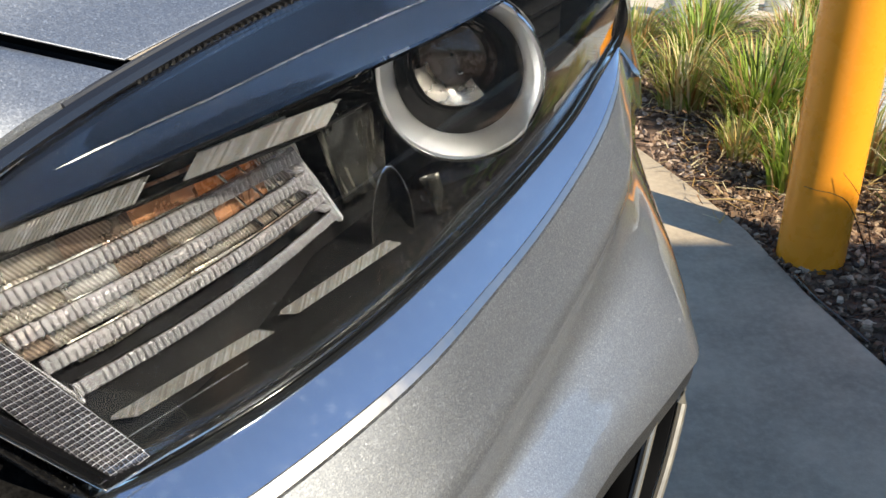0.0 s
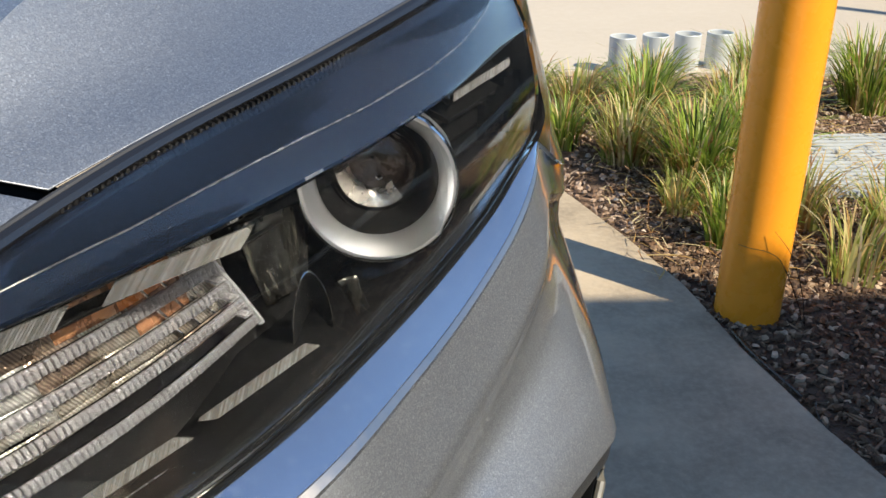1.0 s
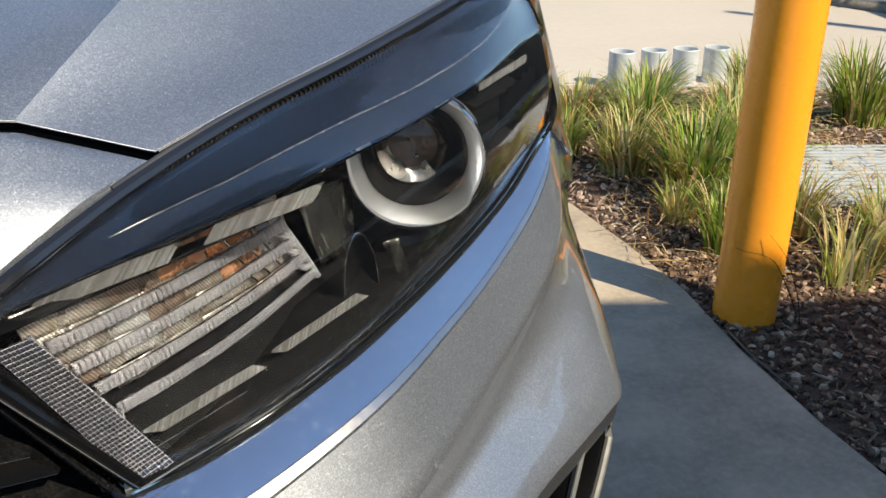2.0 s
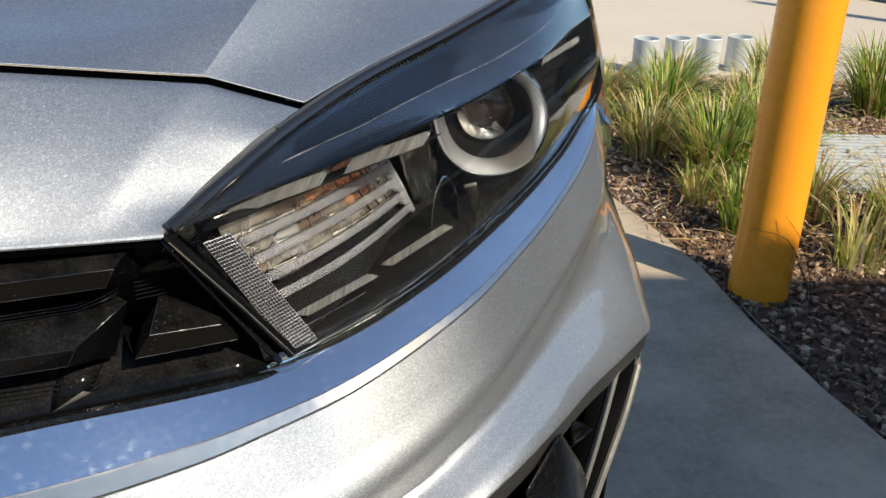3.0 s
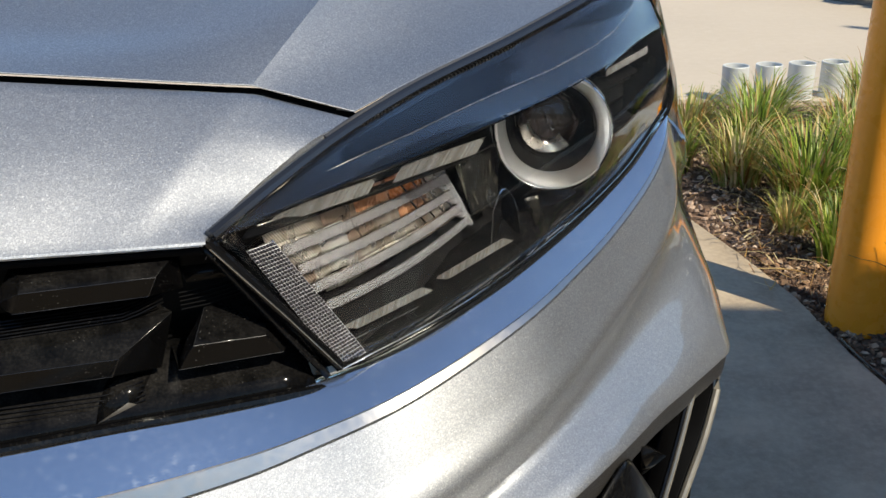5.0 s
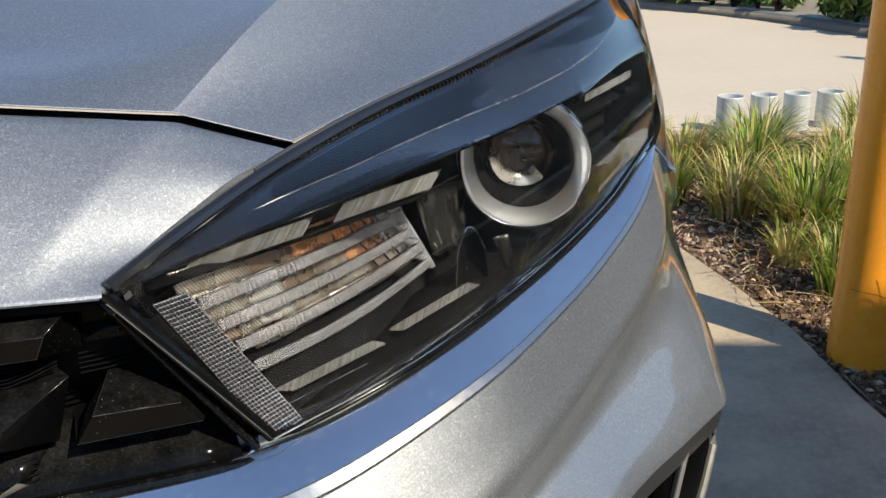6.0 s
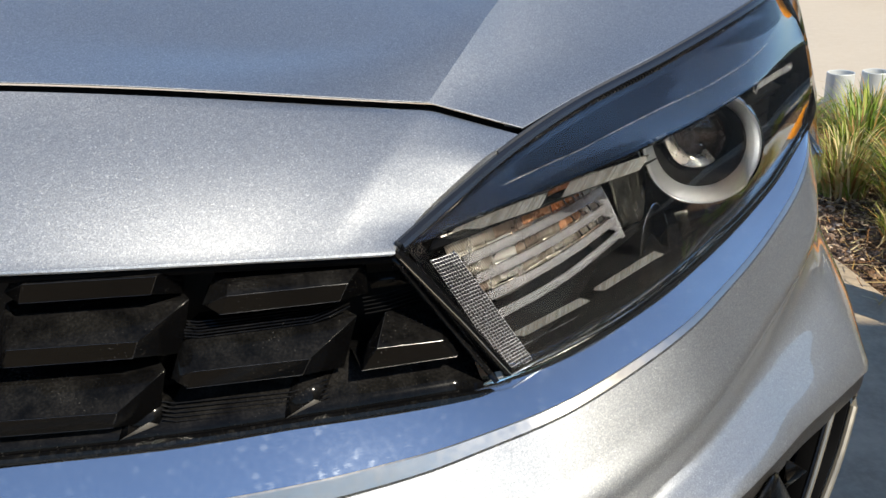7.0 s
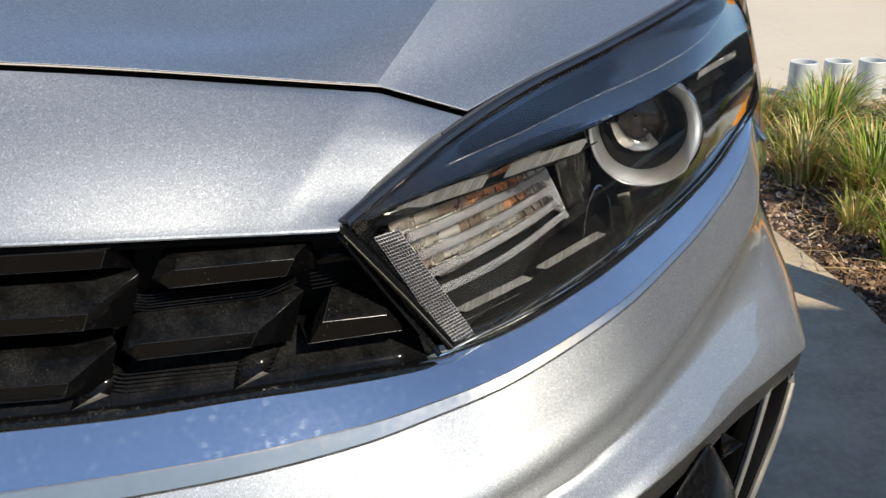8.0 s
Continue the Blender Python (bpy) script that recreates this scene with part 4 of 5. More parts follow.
for k in range(90):
    x = 8.5 + 44.5 * k / 89
    i, f = int(x), x - int(x)
    a, c = brow[i].lerp(brow[i + 1], f), top_in[i].lerp(top_in[i + 1], f)
    lo, hi = along(LOW_EDGE, x), along(HIGH_EDGE, x)
    n = Vector((0.15, -0.50, 0.80)).normalized()
    high = 0.0024 * min(1.0, 0.3 + k / 10)
    gap = hi - lo
    for row, (g, h) in zip(rows, ((0.0, 0.0), (0.05, 1.0), (0.5, 1.15), (0.95, 1.0), (1.0, 0.0))):
        row.append(a.lerp(c, lo + gap * g) + n * (high * h))
    low_line.append(a.lerp(c, lo + 0.02 * gap) + n * (high * 0.7))
part("brow_panel", Build().quad_grid(rows), HOUSING, headlamp, "raised dark panel on the inner shelf", sharp=20)
part("brow_line", Build().tube(low_line, 0.0004, 6), LINE_DARK, headlamp, "pale edge line of the raised panel")
part("end_wall", Build().face([base_in[-1], floor_in[-1], back_up[-1], top_in[-1], lens_crease[-1] + Vector((-0.004, 0.002, 0))]), HOUSING_BACK, headlamp, "", 0.002)

# daytime lamp block: four ribbed bars in front of a lined reflector
TL, BL, TR, BR = V(-0.1285, 0.2057, 0.7672), V(-0.1108, 0.2237, 0.7247), V(-0.0614, 0.3308, 0.7603), V(-0.0462, 0.3443, 0.7243)
INWARD = Vector((-0.10, 0.99, -0.05)).normalized()


def block(u, v, deep=0.0, sag=0.0):
    """A place on the lamp block: u along it, v down it."""
    p = TL.lerp(BL, v).lerp(TR.lerp(BR, v), u)
    return p + INWARD * deep + Vector((0, 0, -sag * math.sin(math.pi * u)))


TEETH = 50
for k, v in enumerate((0.06, 0.34, 0.62, 0.90)):
    sag = 0.0015 + 0.001 * k
    bar, back = Build(), []

    def station(u):
        """The middle of the bar at u, its way up and its way out."""
        t = (block(min(u + 0.01, 1), v, 0.0, sag) - block(max(u - 0.01, 0), v, 0.0, sag)).normalized()
        w = (Vector((0, 0, 1)) - t * t.z).normalized()
        o = w.cross(t)
        return block(u, v, 0.0, sag), w - t * 0.32, -o if o.y > 0 else o

    for i in range(TEETH):
        loops = []
        for f, low in ((0.10, 0.55), (0.20, 1.0), (0.82, 1.0), (0.92, 0.55)):
            p, w, o = station((i + f) / TEETH)
            loops.append([p + w * h + o * (0.0003 + d * low) for h, d in ((0.0027, 0.0002), (0.0026, 0.0009), (0.0020, 0.0014), (-0.0020, 0.0014), (-0.0026, 0.0009), (-0.0027, 0.0002))])
        bar.quad_grid(loops, False).face(loops[0]).face(loops[-1])
    # tinted backing stands in for the dark lines refraction gives between teeth
    for i in range(TEETH + 1):
        p, w, o = station(i / TEETH)
        back.append([p + w * 0.0028 + o * 0.0004, p + w * 0.0027 - o * 0.0006, p - w * 0.0027 - o * 0.0006, p - w * 0.0028 + o * 0.0004])
    part("light_bar", bar, CRYSTAL_RIB, headlamp, "ribbed clear light bar")
    part("bar_back", Build().quad_grid([[r[q] for r in back] for q in (0, 1, 2, 3, 0)], False), CRYSTAL_GAP_DARK, headlamp, "smoky clear backing added for the dark refraction lines between the teeth")

# reflector behind the bars: upright panels folded against one another, silver at the front, then brown, then silver; brown and amber above
def facet(cols, v0, v1, deep, kinds):
    """Panels side by side between the heights v0 and v1; cols gives (u, depth) of the folds, slanted like the block's end."""
    for (ua, da), (uc, dc), kind in zip(cols, cols[1:], kinds):
        def place(u, v):
            w = v0 + (v1 - v0) * v
            return block(ua + (uc - ua) * u - 0.10 * (w - 0.4), w, deep + da + (dc - da) * u, 0.0022)
        b = Build().quad_grid([[place(u / 6, v / 6) for u in range(7)] for v in range(7)])
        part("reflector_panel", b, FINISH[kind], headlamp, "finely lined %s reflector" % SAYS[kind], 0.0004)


FINISH = {"silver": REFLECTOR, "bright": REFLECTOR_BRIGHT, "brown": REFLECTOR_BROWN, "amber": AMBER, "dull": AMBER_DULL}
SAYS = {"silver": "silver", "bright": "bright silver", "brown": "brown", "amber": "amber", "dull": "dark amber"}
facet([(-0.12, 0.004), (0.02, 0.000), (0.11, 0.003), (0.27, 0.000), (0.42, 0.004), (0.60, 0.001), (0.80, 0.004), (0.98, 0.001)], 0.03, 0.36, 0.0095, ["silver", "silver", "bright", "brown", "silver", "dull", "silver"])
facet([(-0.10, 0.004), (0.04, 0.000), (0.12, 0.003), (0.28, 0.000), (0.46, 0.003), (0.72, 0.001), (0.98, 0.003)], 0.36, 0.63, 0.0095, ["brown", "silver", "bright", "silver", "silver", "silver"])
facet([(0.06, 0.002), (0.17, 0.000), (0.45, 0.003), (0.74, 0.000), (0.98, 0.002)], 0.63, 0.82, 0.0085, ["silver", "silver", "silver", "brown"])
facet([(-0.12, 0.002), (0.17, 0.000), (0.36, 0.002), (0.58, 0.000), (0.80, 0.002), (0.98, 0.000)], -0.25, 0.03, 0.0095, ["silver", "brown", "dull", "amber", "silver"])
for v0, v1 in ((-0.16, 0.03), (0.10, 0.31), (0.38, 0.58)):
    for u in (0.73, 0.80, 0.87, 0.94):
        foot, head = block(u, v1, 0.0062, 0.0020), block(u - 0.015, v0, 0.0070, 0.0020)
        part("reflector_post", Build().tube([head, foot], 0.0011, 6, 0.6), CHROME, headlamp)
b = Build()
b.tube([block(1.01, -0.02, -0.001), block(1.015, 0.5, -0.001), block(1.01, 1.0, 0.0)], 0.0017, 6)
for v in (0.2, 0.48, 0.76):
    b.box(Matrix.Translation(block(0.975, v)) @ pose(0, 0, 0, 0, 0, 60), (0.005, 0.006, 0.0012))
part("end_frame", b, CRYSTAL_RIB, headlamp, "clear plastic end frame of the light bars")
b = Build()
b.tube([block(-0.01, -0.10, 0.0), block(-0.012, 0.5, 0.0), block(-0.01, 1.02, 0.001)], 0.0011, 6)
part("inner_frame", b, CRYSTAL_RIB, headlamp)

# cross-hatched block at the front end: small prisms in rows
XA, XB, XC, XD = V(-0.1410, 0.1960, 0.7690), V(-0.1300, 0.2030, 0.7710), V(-0.0950, 0.2240, 0.7035), V(-0.1070, 0.2170, 0.6985)
b = Build()
NR, NC = 38, 9
XN = (XB - XA).cross(XD - XA).normalized()
if XN.y > 0:
    XN = -XN
for i in range(NR):
    for j in range(NC):
        def cell(u, v, h):
            return XA.lerp(XD, (i + u) / NR).lerp(XB.lerp(XC, (i + u) / NR), (j + v) / NC) + XN * h
        q = [cell(0.06, 0.06, 0), cell(0.06, 0.94, 0), cell(0.94, 0.94, 0), cell(0.94, 0.06, 0)]
        tip_a, tip_b = 0.0010 + 0.00012 * ((i * 7 + j * 3) % 5), 0.0010 + 0.00012 * ((i * 3 + j * 5) % 5)
        t = [cell(0.35, 0.2, tip_a), cell(0.35, 0.8, tip_b), cell(0.65, 0.8, 0.0011), cell(0.65, 0.2, 0.0012)]
        b.face(t)
        for k in range(4):
            b.face([q[k], q[(k + 1) % 4], t[(k + 1) % 4], t[k]])
edges = Build()
for i in range(NR + 1):
    edges.tube([XA.lerp(XD, i / NR) + XN * 0.0004, XB.lerp(XC, i / NR) + XN * 0.0004], 0.00011, 5)
for j in range(NC + 1):
    edges.tube([XA.lerp(XB, j / NC) + XN * 0.0003, XD.lerp(XC, j / NC) + XN * 0.0003], 0.00008, 5)
part("prism_grid", edges, CRYSTAL_EDGE, headlamp, "pale edges of the clear prisms")
part("prism_block", b, CRYSTAL_DARK, headlamp, "cross-hatched clear prism strip")
part("prism_back", Build().face([XA - XN * 0.001, XB - XN * 0.001, XC - XN * 0.001, XD - XN * 0.001]), BLACK, headlamp, "", 0.001)


# black lip between the upper strips and the lamp block
lip_up = poly([(-0.1425, 0.2040, 0.7690), (-0.1395, 0.2232, 0.7682), (-0.0950, 0.2575, 0.7738), (-0.0840, 0.2716, 0.7746), (-0.0419, 0.3017, 0.7816), (-0.0300, 0.3200, 0.7830)], 30)
lip_low = [block(-0.10 + 1.20 * i / 29, -0.25 + 0.17 * i / 29, -0.002) for i in range(30)]
b = Build().quad_grid(loft([lip_up, [a.lerp(c, 0.6) + Vector((0.0004, -0.0008, 0.0)) for a, c in zip(lip_up, lip_low)], lip_low, [p + Vector((0.0, 0.010, 0.0005)) for p in lip_low]], 30, 3))
part("block_lip", b, HOUSING_BACK, headlamp, "black lip above the lamp block", 0.0008)


def strip(a, c, up, cut=0.0, name="reflex_strip"):
    """A slanted strip of fine clear ribs from a to c."""
    a, c, up = Vector(a), Vector(c), Vector(up)
    n = max(10, int((c - a).length / 0.0013))
    face_out = (c - a).cross(up).normalized()
    if face_out.y > 0:
        face_out = -face_out
    b = Build()
    for i in range(n):
        u = (i + 0.5) / n
        lo = max(0.0, 0.8 * (1 - u / cut)) if cut else 0.0
        hi = min(1.0, 0.08 + (1 - u) / cut) if cut else (1.0, 0.93, 0.80)[max(0, i - n + 3)]
        p, m, q = (a.lerp(c, (i + k) / n) for k in (0.02, 0.46, 0.84))
        m = m + face_out * 0.0009
        for x, y in ((p, m), (m, q)):
            b.face([x + up * lo, y + up * lo, y + up * hi, x + up * hi])
        b.face([p + up * hi, m + up * hi, q + up * hi])
        b.face([p + up * lo, q + up * lo, m + up * lo])
    rim = [a.lerp(c, cut), a.lerp(c, 1.0), a.lerp(c, 1 - cut) + up, a.lerp(c, 0.25 * cut) + up, a + up * (0.8 if cut else 0.0)]
    part("strip_back", Build().face([p - face_out * 0.0003 for p in rim]), STRIP_BACK, headlamp, "", 0.0004)
    return part(name, b, STRIP, headlamp, "finely ribbed pale reflex strip")


strip((-0.1058, 0.2217, 0.7123), (-0.0653, 0.2854, 0.7076), (0.0004, 0.0063, 0.0030), 0.17)
strip((-0.0639, 0.2831, 0.7109), (-0.0210, 0.3388, 0.7158), (0.0011, 0.0058, 0.0040), 0.17)
strip((-0.1352, 0.2125, 0.7737), (-0.0922, 0.2457, 0.7791), (0.0042, 0.004, 0.0068))
strip((-0.0815, 0.2594, 0.7799), (-0.0408, 0.2885, 0.7866), (0.0048, 0.0035, 0.0076))
strip((0.0518, 0.4312, 0.7391), (0.0767, 0.4830, 0.7471), (0.0005, 0.0007, 0.0032))
strip((0.0443, 0.4654, 0.7879), (0.0790, 0.5220, 0.7930), (0.0006, 0.0018, 0.0045))
# thin moulded line along the lamp floor
line = curve([(-0.1060, 0.2165, 0.7098), (-0.0653, 0.2800, 0.7048), (-0.0400, 0.3110, 0.7078), (-0.0200, 0.3340, 0.7126)], 40)
part("floor_line", Build().tube(line, 0.00020, 5), LINE_DARK, headlamp, "thin moulded line")
# upright fins behind the outer strip
for k in range(5):
    at = nose(0.325 + 0.016 * k, -0.014, 0.772 + 0.0012 * k)
    part("fin", Build().box(Matrix.Translation(at) @ pose(0, 0, 0, 0, 0, 62), (0.0009, 0.005, 0.020)), HOUSING, headlamp)
# dark steps behind the outer part
for k in range(5):
    b = Build().box(Matrix.Translation(nose(0.345, -0.030, 0.742 + 0.012 * k)) @ pose(0, 0, 0, 20, 0, 62), (0.075, 0.012, 0.003))
    part("step", b, HOUSING_BACK, headlamp)

# crumpled-looking dark reflector between the block and the projector, its reflections painted as streaks
SP = [V(-0.0560, 0.362, 0.7600), V(-0.0290, 0.404, 0.7560), V(-0.0300, 0.392, 0.7190), V(-0.0455, 0.361, 0.7240)]
rows = []
for i in range(15):
    f = i / 14
    a, c = SP[0].lerp(SP[3], f), SP[1].lerp(SP[2], f)
    rows.append([a.lerp(c, j / 14) + INWARD * (0.0060 * math.sin(math.pi * j / 14) * math.sin(math.pi * f) + 0.0008 * math.sin(9 * f + 0.8 * j) + 0.0006 * math.sin(1.3 * j - 4 * f)) for j in range(15)])
part("side_panel", Build().quad_grid(rows), REFLECTION_STREAK, headlamp, "dark reflector panel with bright reflection streaks put into its colour", 0.0008)

# projector: bright ring, black bowl, inner cup and glass
AXIS = look((0.0055, 0.4060, 0.7660), (0.0055 + 0.10, 0.4060 - 0.95, 0.7650 + 0.03))
M0 = AXIS @ Matrix.Scale(0.97, 4)
part("projector_ring", Build().ring(M0, [(0.0295, 0.016), (0.0302, 0.004), (0.0312, 0.000), (0.0345, -0.005), (0.0370, -0.0085), (0.0385, -0.0085), (0.0395, -0.006), (0.0400, 0.004)], 72), SATIN, headlamp, "satin silver ring round the projector")
part("ring_edge", Build().ring(M0, [(0.0383, -0.0090), (0.0390, -0.0105), (0.0398, -0.0095), (0.0402, -0.006)], 72), CHROME, headlamp, "bright chrome edge")
part("projector_bowl", Build().ring(M0, [(0.0300, 0.004), (0.0285, 0.014), (0.0245, 0.021), (0.0205, 0.0225)], 48), HOUSING_BACK, headlamp, "black bowl behind the glass")
part("projector_core", Build().ring(M0, [(0.0205, 0.0225), (0.016, 0.030), (0.009, 0.034), (0.001, 0.036)], 40), BROWN, headlamp, "dark brown core of the projector")
part("inner_cup", Build().ring(M0, [(0.0205, 0.0195), (0.0200, 0.0175), (0.0150, 0.022), (0.0125, 0.028)], 40, math.radians(125), math.radians(228)), CUP, headlamp, "silver inner cup")
dome = [(0.0225 * math.sin(a), 0.0165 - 0.0075 * math.cos(a)) for a in (math.pi / 2 * k / 10 for k in range(10, 0, -1))] + [(0.0003, 0.0165 - 0.0075)]
dome_ob = part("projector_lens", Build().ring(M0, dome, 48), BULB, headlamp, "clear domed projector lens", 0.0008)
dome_ob.visible_shadow = False

# sculpted reflector below and beside the ring
part("lower_bowl", Build().ring(Matrix.Translation((0.008, 0.425, 0.7060)) @ pose(0, 0, 0, 105, 10, 25) @ Matrix.Diagonal((1.45, 0.75, 1, 1)), [(0.0205 * math.cos(0.075 * k) + (0.0003 if k % 2 else 0.0), 0.013 * math.sin(0.075 * k)) for k in range(21)], 64), HOUSING, headlamp, "ribbed dark reflector below the ring")
# arched niche with a thin bright outline
niche = curve([(-0.0335, 0.352, 0.706), (-0.0320, 0.354, 0.728), (-0.0262, 0.357, 0.7430), (-0.0185, 0.360, 0.731), (-0.0150, 0.362, 0.707)], 30)
mid = sum(niche, Vector((0, 0, 0))) / 30 + Vector((0.0, 0.0, -0.006))
rows = [[p.lerp(mid, f) + INWARD * (0.012 * math.sin(math.pi / 2 * f)) for p in niche] for f in (0.0, 0.25, 0.5, 0.75, 0.97)]
part("niche", Build().quad_grid(rows), HOUSING, headlamp, "gloss black arched niche", 0.0006)
part("niche_edge", Build().tube(niche, 0.00040, 6), CHROME, headlamp, "thin bright outline of the niche")
rows = [[V(-0.0135, 0.366, 0.733) + V(0.011, 0.010, -0.031) * (i / 8) + V(0.0085 - 0.004 * i / 8, 0.004, 0.001) * (j / 4) + INWARD * (0.0015 * math.sin(3.0 * j / 4 + i * 0.7)) for j in range(5)] for i in range(9)]
part("niche_cheek", Build().quad_grid(rows), REFLECTION_STREAK, headlamp, "brown reflector panel beside the niche with reflection streaks in its colour", 0.0006)
# ---- grille ----
grille = part("grille", Build().quad_grid(loft([rail([(s, -0.050, 0.680) for s in (-0.62, -0.40, -0.20, -0.10, -0.004)], 40), rail([(s, -0.050, 0.800) for s in (-0.62, -0.40, -0.20, -0.10, -0.040)], 40)], 40, 3)), BLACK_SATIN, car, "gloss black grille of staggered louvres", 0.003)


def louvre(a, c, z, slope=1.0, fin=1.0, ribs=True):
    """One louvre: a dusty slope down to a lip between the runs a and c, a front face under it, a folded fin at one end and fine ribs above the slope."""
    up, back = 0.0118 * slope, 0.003 - 0.013 * slope
    lip_ = [nose(a, 0.003, z + 0.0010), nose(c, 0.003, z - 0.0010)]
    low = [nose(a - 0.0045, 0.0, z - 0.0092), nose(c - 0.0042, 0.0, z - 0.0108)]
    top = [nose(a + 0.001, back, z + up), nose(c + 0.007, back, z + up - 0.001)]
    under = [nose(a - 0.010, -0.034, z - 0.0080), nose(c + 0.004, -0.034, z - 0.0095)]
    deep = [nose(a + 0.003, -0.034, z + up + 0.002), nose(c + 0.014, -0.034, z + up + 0.001)]
    fold = nose(a - 0.0117, -0.006, z - 0.0060)
    fold_top = nose(a - 0.0030, -0.017, z + up + 0.0035)
    if fin:
        apex, heel = nose(c + 0.0265 * fin, -0.010, min(0.779, z + 0.0118)), nose(c + 0.018 * fin, -0.013, z - 0.0178)
    else:
        apex, heel = nose(c + 0.0115, -0.010, z + 0.0015), nose(c + 0.0122, -0.013, z - 0.0150)
    b = Build().quad_grid([deep, top, lip_, low, under], False)
    for tri in ((lip_[1], apex, top[1]), (lip_[1], heel, apex), (lip_[1], low[1], heel), (low[1], under[1], heel), (top[1], apex, deep[1]), (apex, heel, deep[1]), (lip_[0], top[0], fold_top), (lip_[0], fold_top, fold), (lip_[0], fold, low[0]), (low[0], fold, under[0]), (fold_top, top[0], deep[0])):
        b.face(tri)
    part("louvre", b, GRILLE, grille, "", 0, 0.0004)
    part("louvre_edge", Build().tube([fold, lip_[0], lip_[1]], 0.00018, 5).tube([lip_[1], low[1]], 0.00018, 5).tube([low[0], low[1]], 0.00014, 5), BLACK_EDGE, grille)
    if ribs:
        for k in range(6):
            q = (k + 0.3) / 6
            line = [nose(r, back + 0.0006 - 0.0050 * q, z + up + lift + 0.0074 * q) for r, lift in ((a - 0.003, 0.0015), (a + 0.004, 0.0), (c + 0.004, -0.0005), (c + 0.012, 0.0015), (c + 0.023, 0.0055))]
            part("rib", Build().tube(line, 0.00050, 5), GRILLE, grille)


# columns of louvres, staggered by half a row; each row lower leans a little further along
PITCH = 0.0985
for col in range(3):
    s0 = 2 * PITCH * col
    rise = 0.002 * col
    louvre(-0.1333 - s0, -0.0775 - s0, 0.7640 + rise, 0.42, 0.0, False)
    louvre(-0.1531 - s0, -0.0986 - s0, 0.7274 + rise)
    louvre(-0.2190 - s0, -0.1623 - s0, 0.7795 + rise, 0.2, 0.45, False)
    louvre(-0.2320 - s0, -0.1753 - s0, 0.7482 + rise, 1.0, 0.92, False)
    louvre(-0.2460 - s0, -0.1902 - s0, 0.7122 + rise, 1.0, 0.86, False)
# the half louvre beside the headlamp
H = [nose(-0.0658, 0.003, 0.7262), nose(-0.0323, 0.003, 0.7248), nose(-0.0735, 0.0, 0.7136), nose(-0.0245, 0.0, 0.7130), nose(-0.0576, -0.012, 0.7377), nose(-0.0687, -0.008, 0.7232), nose(-0.0180, -0.014, 0.7150), nose(-0.020, -0.034, 0.7120), nose(-0.075, -0.034, 0.7130), nose(-0.026, -0.030, 0.7330)]
b = Build()
for tri in ((4, 0, 1), (4, 1, 9), (0, 5, 4), (0, 2, 5), (1, 3, 6), (1, 6, 9)):
    b.face([H[i] for i in tri])
b.face([H[0], H[1], H[3], H[2]])
b.face([H[2], H[3], H[7], H[8]])
part("louvre", b, GRILLE, grille, "", 0, 0.0004)
part("louvre_edge", Build().tube([H[0], H[1]], 0.00018, 5).tube([H[2], H[3]], 0.00012, 5).tube([H[4], H[0]], 0.00014, 5), BLACK_EDGE, grille)
part("louvre", Build().quad_grid([[nose(-0.066, -0.016, 0.7585), nose(-0.040, -0.018, 0.7565)], [nose(-0.064, -0.012, 0.7520), nose(-0.038, -0.014, 0.7510)], [nose(-0.062, -0.030, 0.7490), nose(-0.036, -0.030, 0.7480)]], False), GRILLE, grille, "", 0.0008)
for k in range(5):
    q = k / 5
    part("rib", Build().tube([nose(-0.068, -0.012 - 0.006 * q, 0.7385 + 0.008 * q), nose(-0.056, -0.013 - 0.006 * q, 0.7385 + 0.008 * q), nose(-0.034, -0.019 - 0.006 * q, 0.7395 + 0.007 * q)], 0.00045, 5), HOUSING_BACK, grille)
# ribs along the top of the ramp
for col in range(3):
    for k in range(5):
        line = [nose(r - 2 * PITCH * col, -0.0120 + 0.0014 * k, 0.7040 - 0.0017 * k + lift) for r, lift in ((-0.172, 0.002), (-0.166, 0.0), (-0.108, -0.003), (-0.090, 0.001))]
        part("rib", Build().tube(line, 0.00045, 5), GRILLE, grille)
# gussets standing on the ramp
for col in range(3):
    for at, z in ((-0.0981, 0.6995), (-0.1782, 0.7000)):
        at -= 2 * PITCH * col
        apex, left_foot, right_foot = nose(at, -0.004, z), nose(at - 0.0186, -0.002, 0.6908), nose(at + 0.008, -0.011, 0.6915)
        b = Build().face([apex, right_foot, nose(at + 0.016, -0.024, 0.7085)]).face([left_foot, apex, nose(at - 0.006, -0.022, 0.7080)])
        b.face([apex, nose(at + 0.016, -0.024, 0.7085), nose(at - 0.006, -0.022, 0.7080)])
        part("gusset", b, GRILLE, grille, "", 0.0006)
        # only the sunward face takes the lightened colour
        part("gusset_face", Build().face([left_foot, right_foot, apex]), DUSTED_SUNLIT, grille, "dusty end of the gusset with sunlight put into its colour", 0.0005)
b = Build().quad_grid(loft([rail([(q, -0.001, 0.6912) for q in (-0.62, -0.40, -0.20, -0.10, -0.010)], 40), rail([(q, -0.024, 0.7080) for q in (-0.62, -0.40, -0.20, -0.10, -0.015)], 40), rail([(q, -0.030, 0.7140) for q in (-0.62, -0.40, -0.20, -0.10, -0.018)], 40)], 40, 2))
part("grille_ramp", b, GRILLE, grille, "", 0.001)
b = Build().tube(rail([(s, 0.0, 0.6895) for s in (-0.62, -0.40, -0.20, -0.10, 0.0)], 40), 0.0026, 8)
part("grille_frame", b, BLACK, grille)
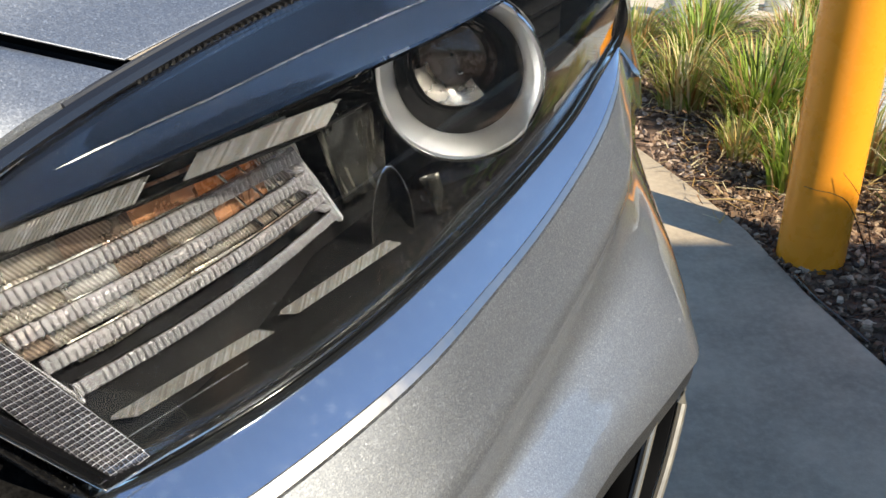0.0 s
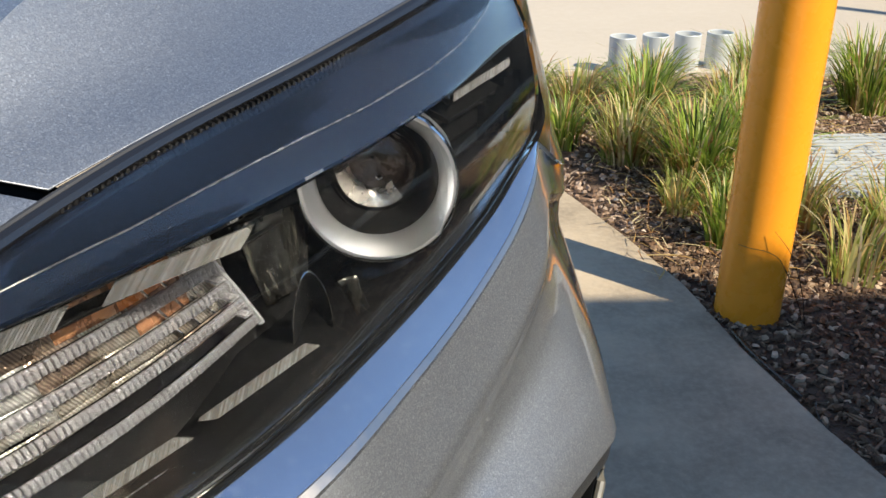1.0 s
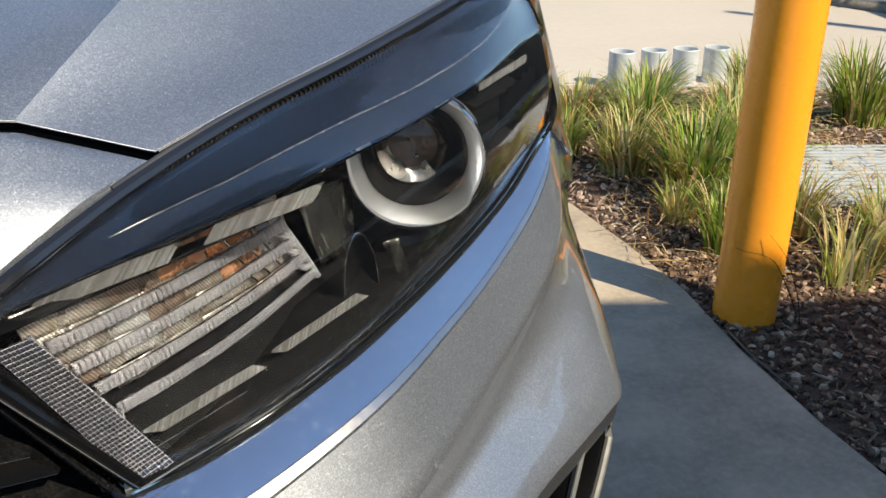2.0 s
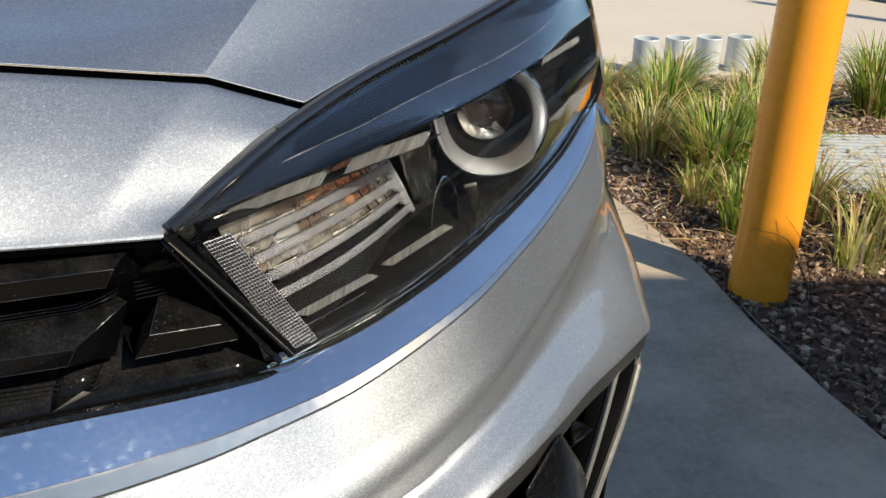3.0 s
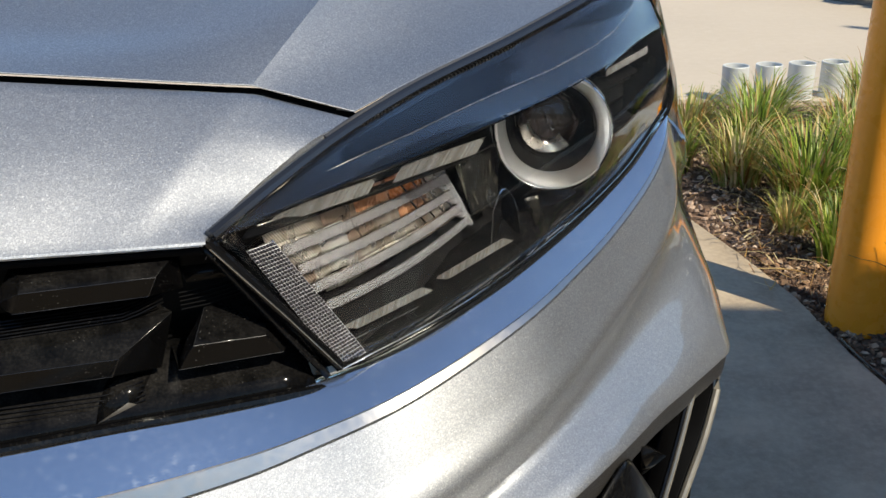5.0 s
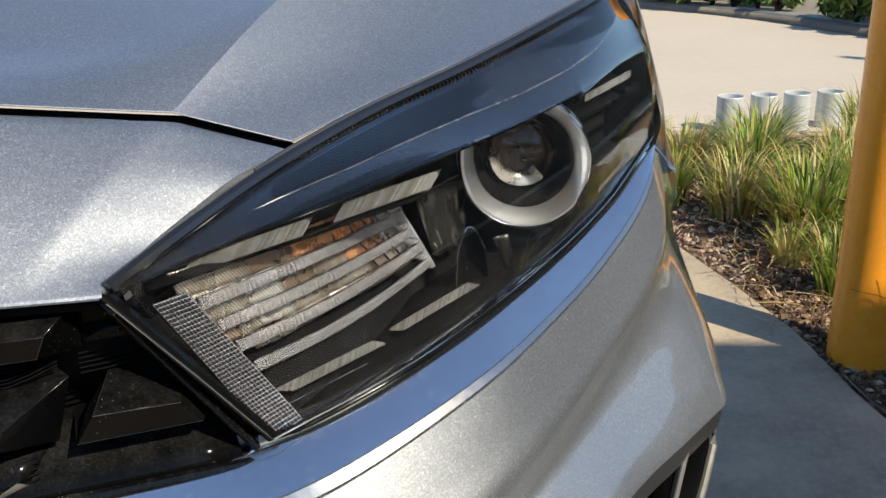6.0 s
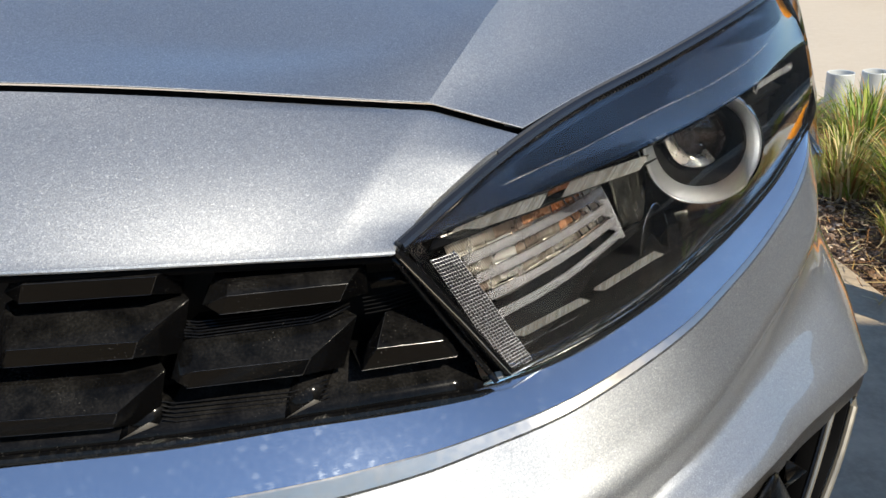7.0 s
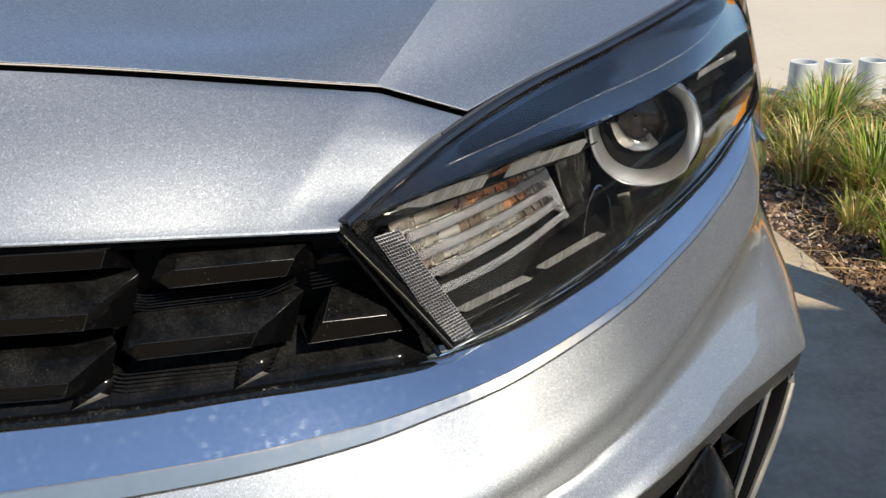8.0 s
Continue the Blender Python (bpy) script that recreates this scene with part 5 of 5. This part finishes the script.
b = Build().quad_grid(loft([rail([(s, 0.001, 0.690) for s in (-0.62, -0.40, -0.20, -0.10, -0.004)], 40), rail([(s, -0.060, 0.684) for s in (-0.62, -0.40, -0.20, -0.10, -0.004)], 40)], 40, 3))
part("grille_sill", b, BLACK, grille, "", 0.002)
b = Build().quad_grid([[p + Vector((0, 0.004, -0.006)) for p in low_l + low_r[1:]], [p + Vector((0, 0.009, -0.0095)) for p in low_l + low_r[1:]], [p + Vector((0, 0.04, -0.0105)) for p in low_l + low_r[1:]]])
part("grille_brow", b, HOUSING_BACK, grille, "", 0.002)
b = Build().quad_grid(loft([[LAMP_TIP + Vector((-0.002, 0.0, -0.004)), nose(-0.004) + Vector((0, 0, 0.002))], [LAMP_TIP + Vector((0.0, 0.05, -0.004)), nose(-0.004, -0.05) + Vector((0, 0, 0.002))]], 12, 3))
part("grille_cheek", b, BLACK, grille, "", 0.003)

# ---- fog lamp opening below the bumper ----
fog = part("fog_surround", Build().quad_grid(loft([[p + Vector((-0.026, 0.026, -0.020)) for p in lower], [p + Vector((-0.050, 0.055, -0.14)) for p in lower], [p + Vector((-0.045, 0.045, -0.40)) for p in lower]], 110, 3)), HOUSING_BACK, car, "black recess below the bumper", 0.002)
BLADE_LINE = curve([nose(0.276, 0.066, 0.576), nose(0.255, 0.0655, 0.543), nose(0.233, 0.064, 0.509), nose(0.19, 0.058, 0.44)], 24)
RIM_LINE = curve([nose(0.300, 0.0600, 0.5680), nose(0.322, 0.0675, 0.5660), nose(0.3315, 0.0705, 0.5560), nose(0.3265, 0.0715, 0.5460), nose(0.300, 0.071, 0.520), nose(0.262, 0.070, 0.497), nose(0.20, 0.064, 0.43)], 24)
part("fog_trim", Build().tube(BLADE_LINE, 0.0021, 8, 0.6), BLADE_TRIM, fog, "thin satin beige metal blade")
part("fog_trim", Build().tube([p + Vector((-0.003, 0.0, 0.0)) for p in BLADE_LINE], 0.0017, 8), BLACK, fog, "dark edge of the blade")
part("fog_rim", Build().tube(RIM_LINE, 0.0030, 8, 0.6), BLADE_TRIM, fog, "satin beige metal rim of the opening")
part("fog_cheek", Build().quad_grid([[p + Vector((-0.008, 0.022, 0.004)) for p in BLADE_LINE], [p.lerp(q, 0.35) + Vector((-0.016, 0.060, 0.0)) for p, q in zip(BLADE_LINE, RIM_LINE)], [p + Vector((-0.014, 0.055, 0.0)) for p in RIM_LINE], [p + Vector((-0.003, 0.002, 0.001)) for p in RIM_LINE]], False), HOUSING_BACK, fog, "", 0.0015)
facet_pts = [nose(0.176, 0.062, 0.587), nose(0.222, 0.066, 0.553), nose(0.188, 0.060, 0.556), nose(0.205, 0.040, 0.575)]
b = Build().face([facet_pts[0], facet_pts[1], facet_pts[2]]).face([facet_pts[0], facet_pts[3], facet_pts[1]]).face([facet_pts[1], facet_pts[3], facet_pts[2]])
part("fog_vane", b, GRILLE, fog, "speckled black faceted vane", 0.0008)
duct = [[nose(0.1046, 0.064, 0.5865), nose(0.1337, 0.065, 0.5995), nose(0.1495, 0.064, 0.596)], [nose(0.110, 0.066, 0.560), nose(0.145, 0.071, 0.565), nose(0.175, 0.066, 0.563)], [nose(0.115, 0.066, 0.525), nose(0.155, 0.073, 0.530), nose(0.1953, 0.066, 0.5403)], [nose(0.12, 0.064, 0.48), nose(0.165, 0.072, 0.485), nose(0.22, 0.066, 0.508)], [nose(0.12, 0.058, 0.42), nose(0.165, 0.066, 0.42), nose(0.225, 0.060, 0.43)]]
part("fog_duct", Build().quad_grid(loft([[r[k] for r in duct] for k in range(3)], 20, 6)), BLACK, fog, "rounded black duct edge", 0.0015)

skirt = Build()
skirt.quad_grid(loft([rail([(s, 0.046, 0.575) for s in (-0.60, -0.2, 0.0, 0.08, 0.15)], 40), rail([(s, 0.062, 0.48) for s in (-0.60, -0.2, 0.0, 0.08, 0.16)], 40), rail([(s, 0.03, 0.20) for s in (-0.60, -0.2, 0.0, 0.10, 0.22)], 40)], 40, 5))
part("lower_skirt", skirt, HOUSING_BACK, car, "dark lower bumper skirt", 0.003)
side_skirt = Build().quad_grid([[V(0.143, 0.50, 0.565), V(0.143, 0.70, 0.57), V(0.130, 0.85, 0.57)], [V(0.128, 0.48, 0.2), V(0.13, 0.7, 0.2), V(0.14, 0.85, 0.2)]])
part("side_skirt", side_skirt, HOUSING_BACK, car, "", 0.003)

wheel = part("wheel", Build().ring(pose(-0.04, 1.10, 0.32, 0, 90, 15), [(0.20, -0.10), (0.27, -0.105), (0.31, -0.09), (0.322, -0.05), (0.322, 0.05), (0.31, 0.09), (0.27, 0.105), (0.20, 0.10), (0.20, -0.10)], 64), RUBBER, car, "black tyre")
part("rim", Build().ring(pose(-0.04, 1.10, 0.32, 0, 90, 15), [(0.20, -0.09), (0.19, 0.06), (0.07, 0.075), (0.001, 0.08)], 48), SATIN, wheel, "silver alloy rim")
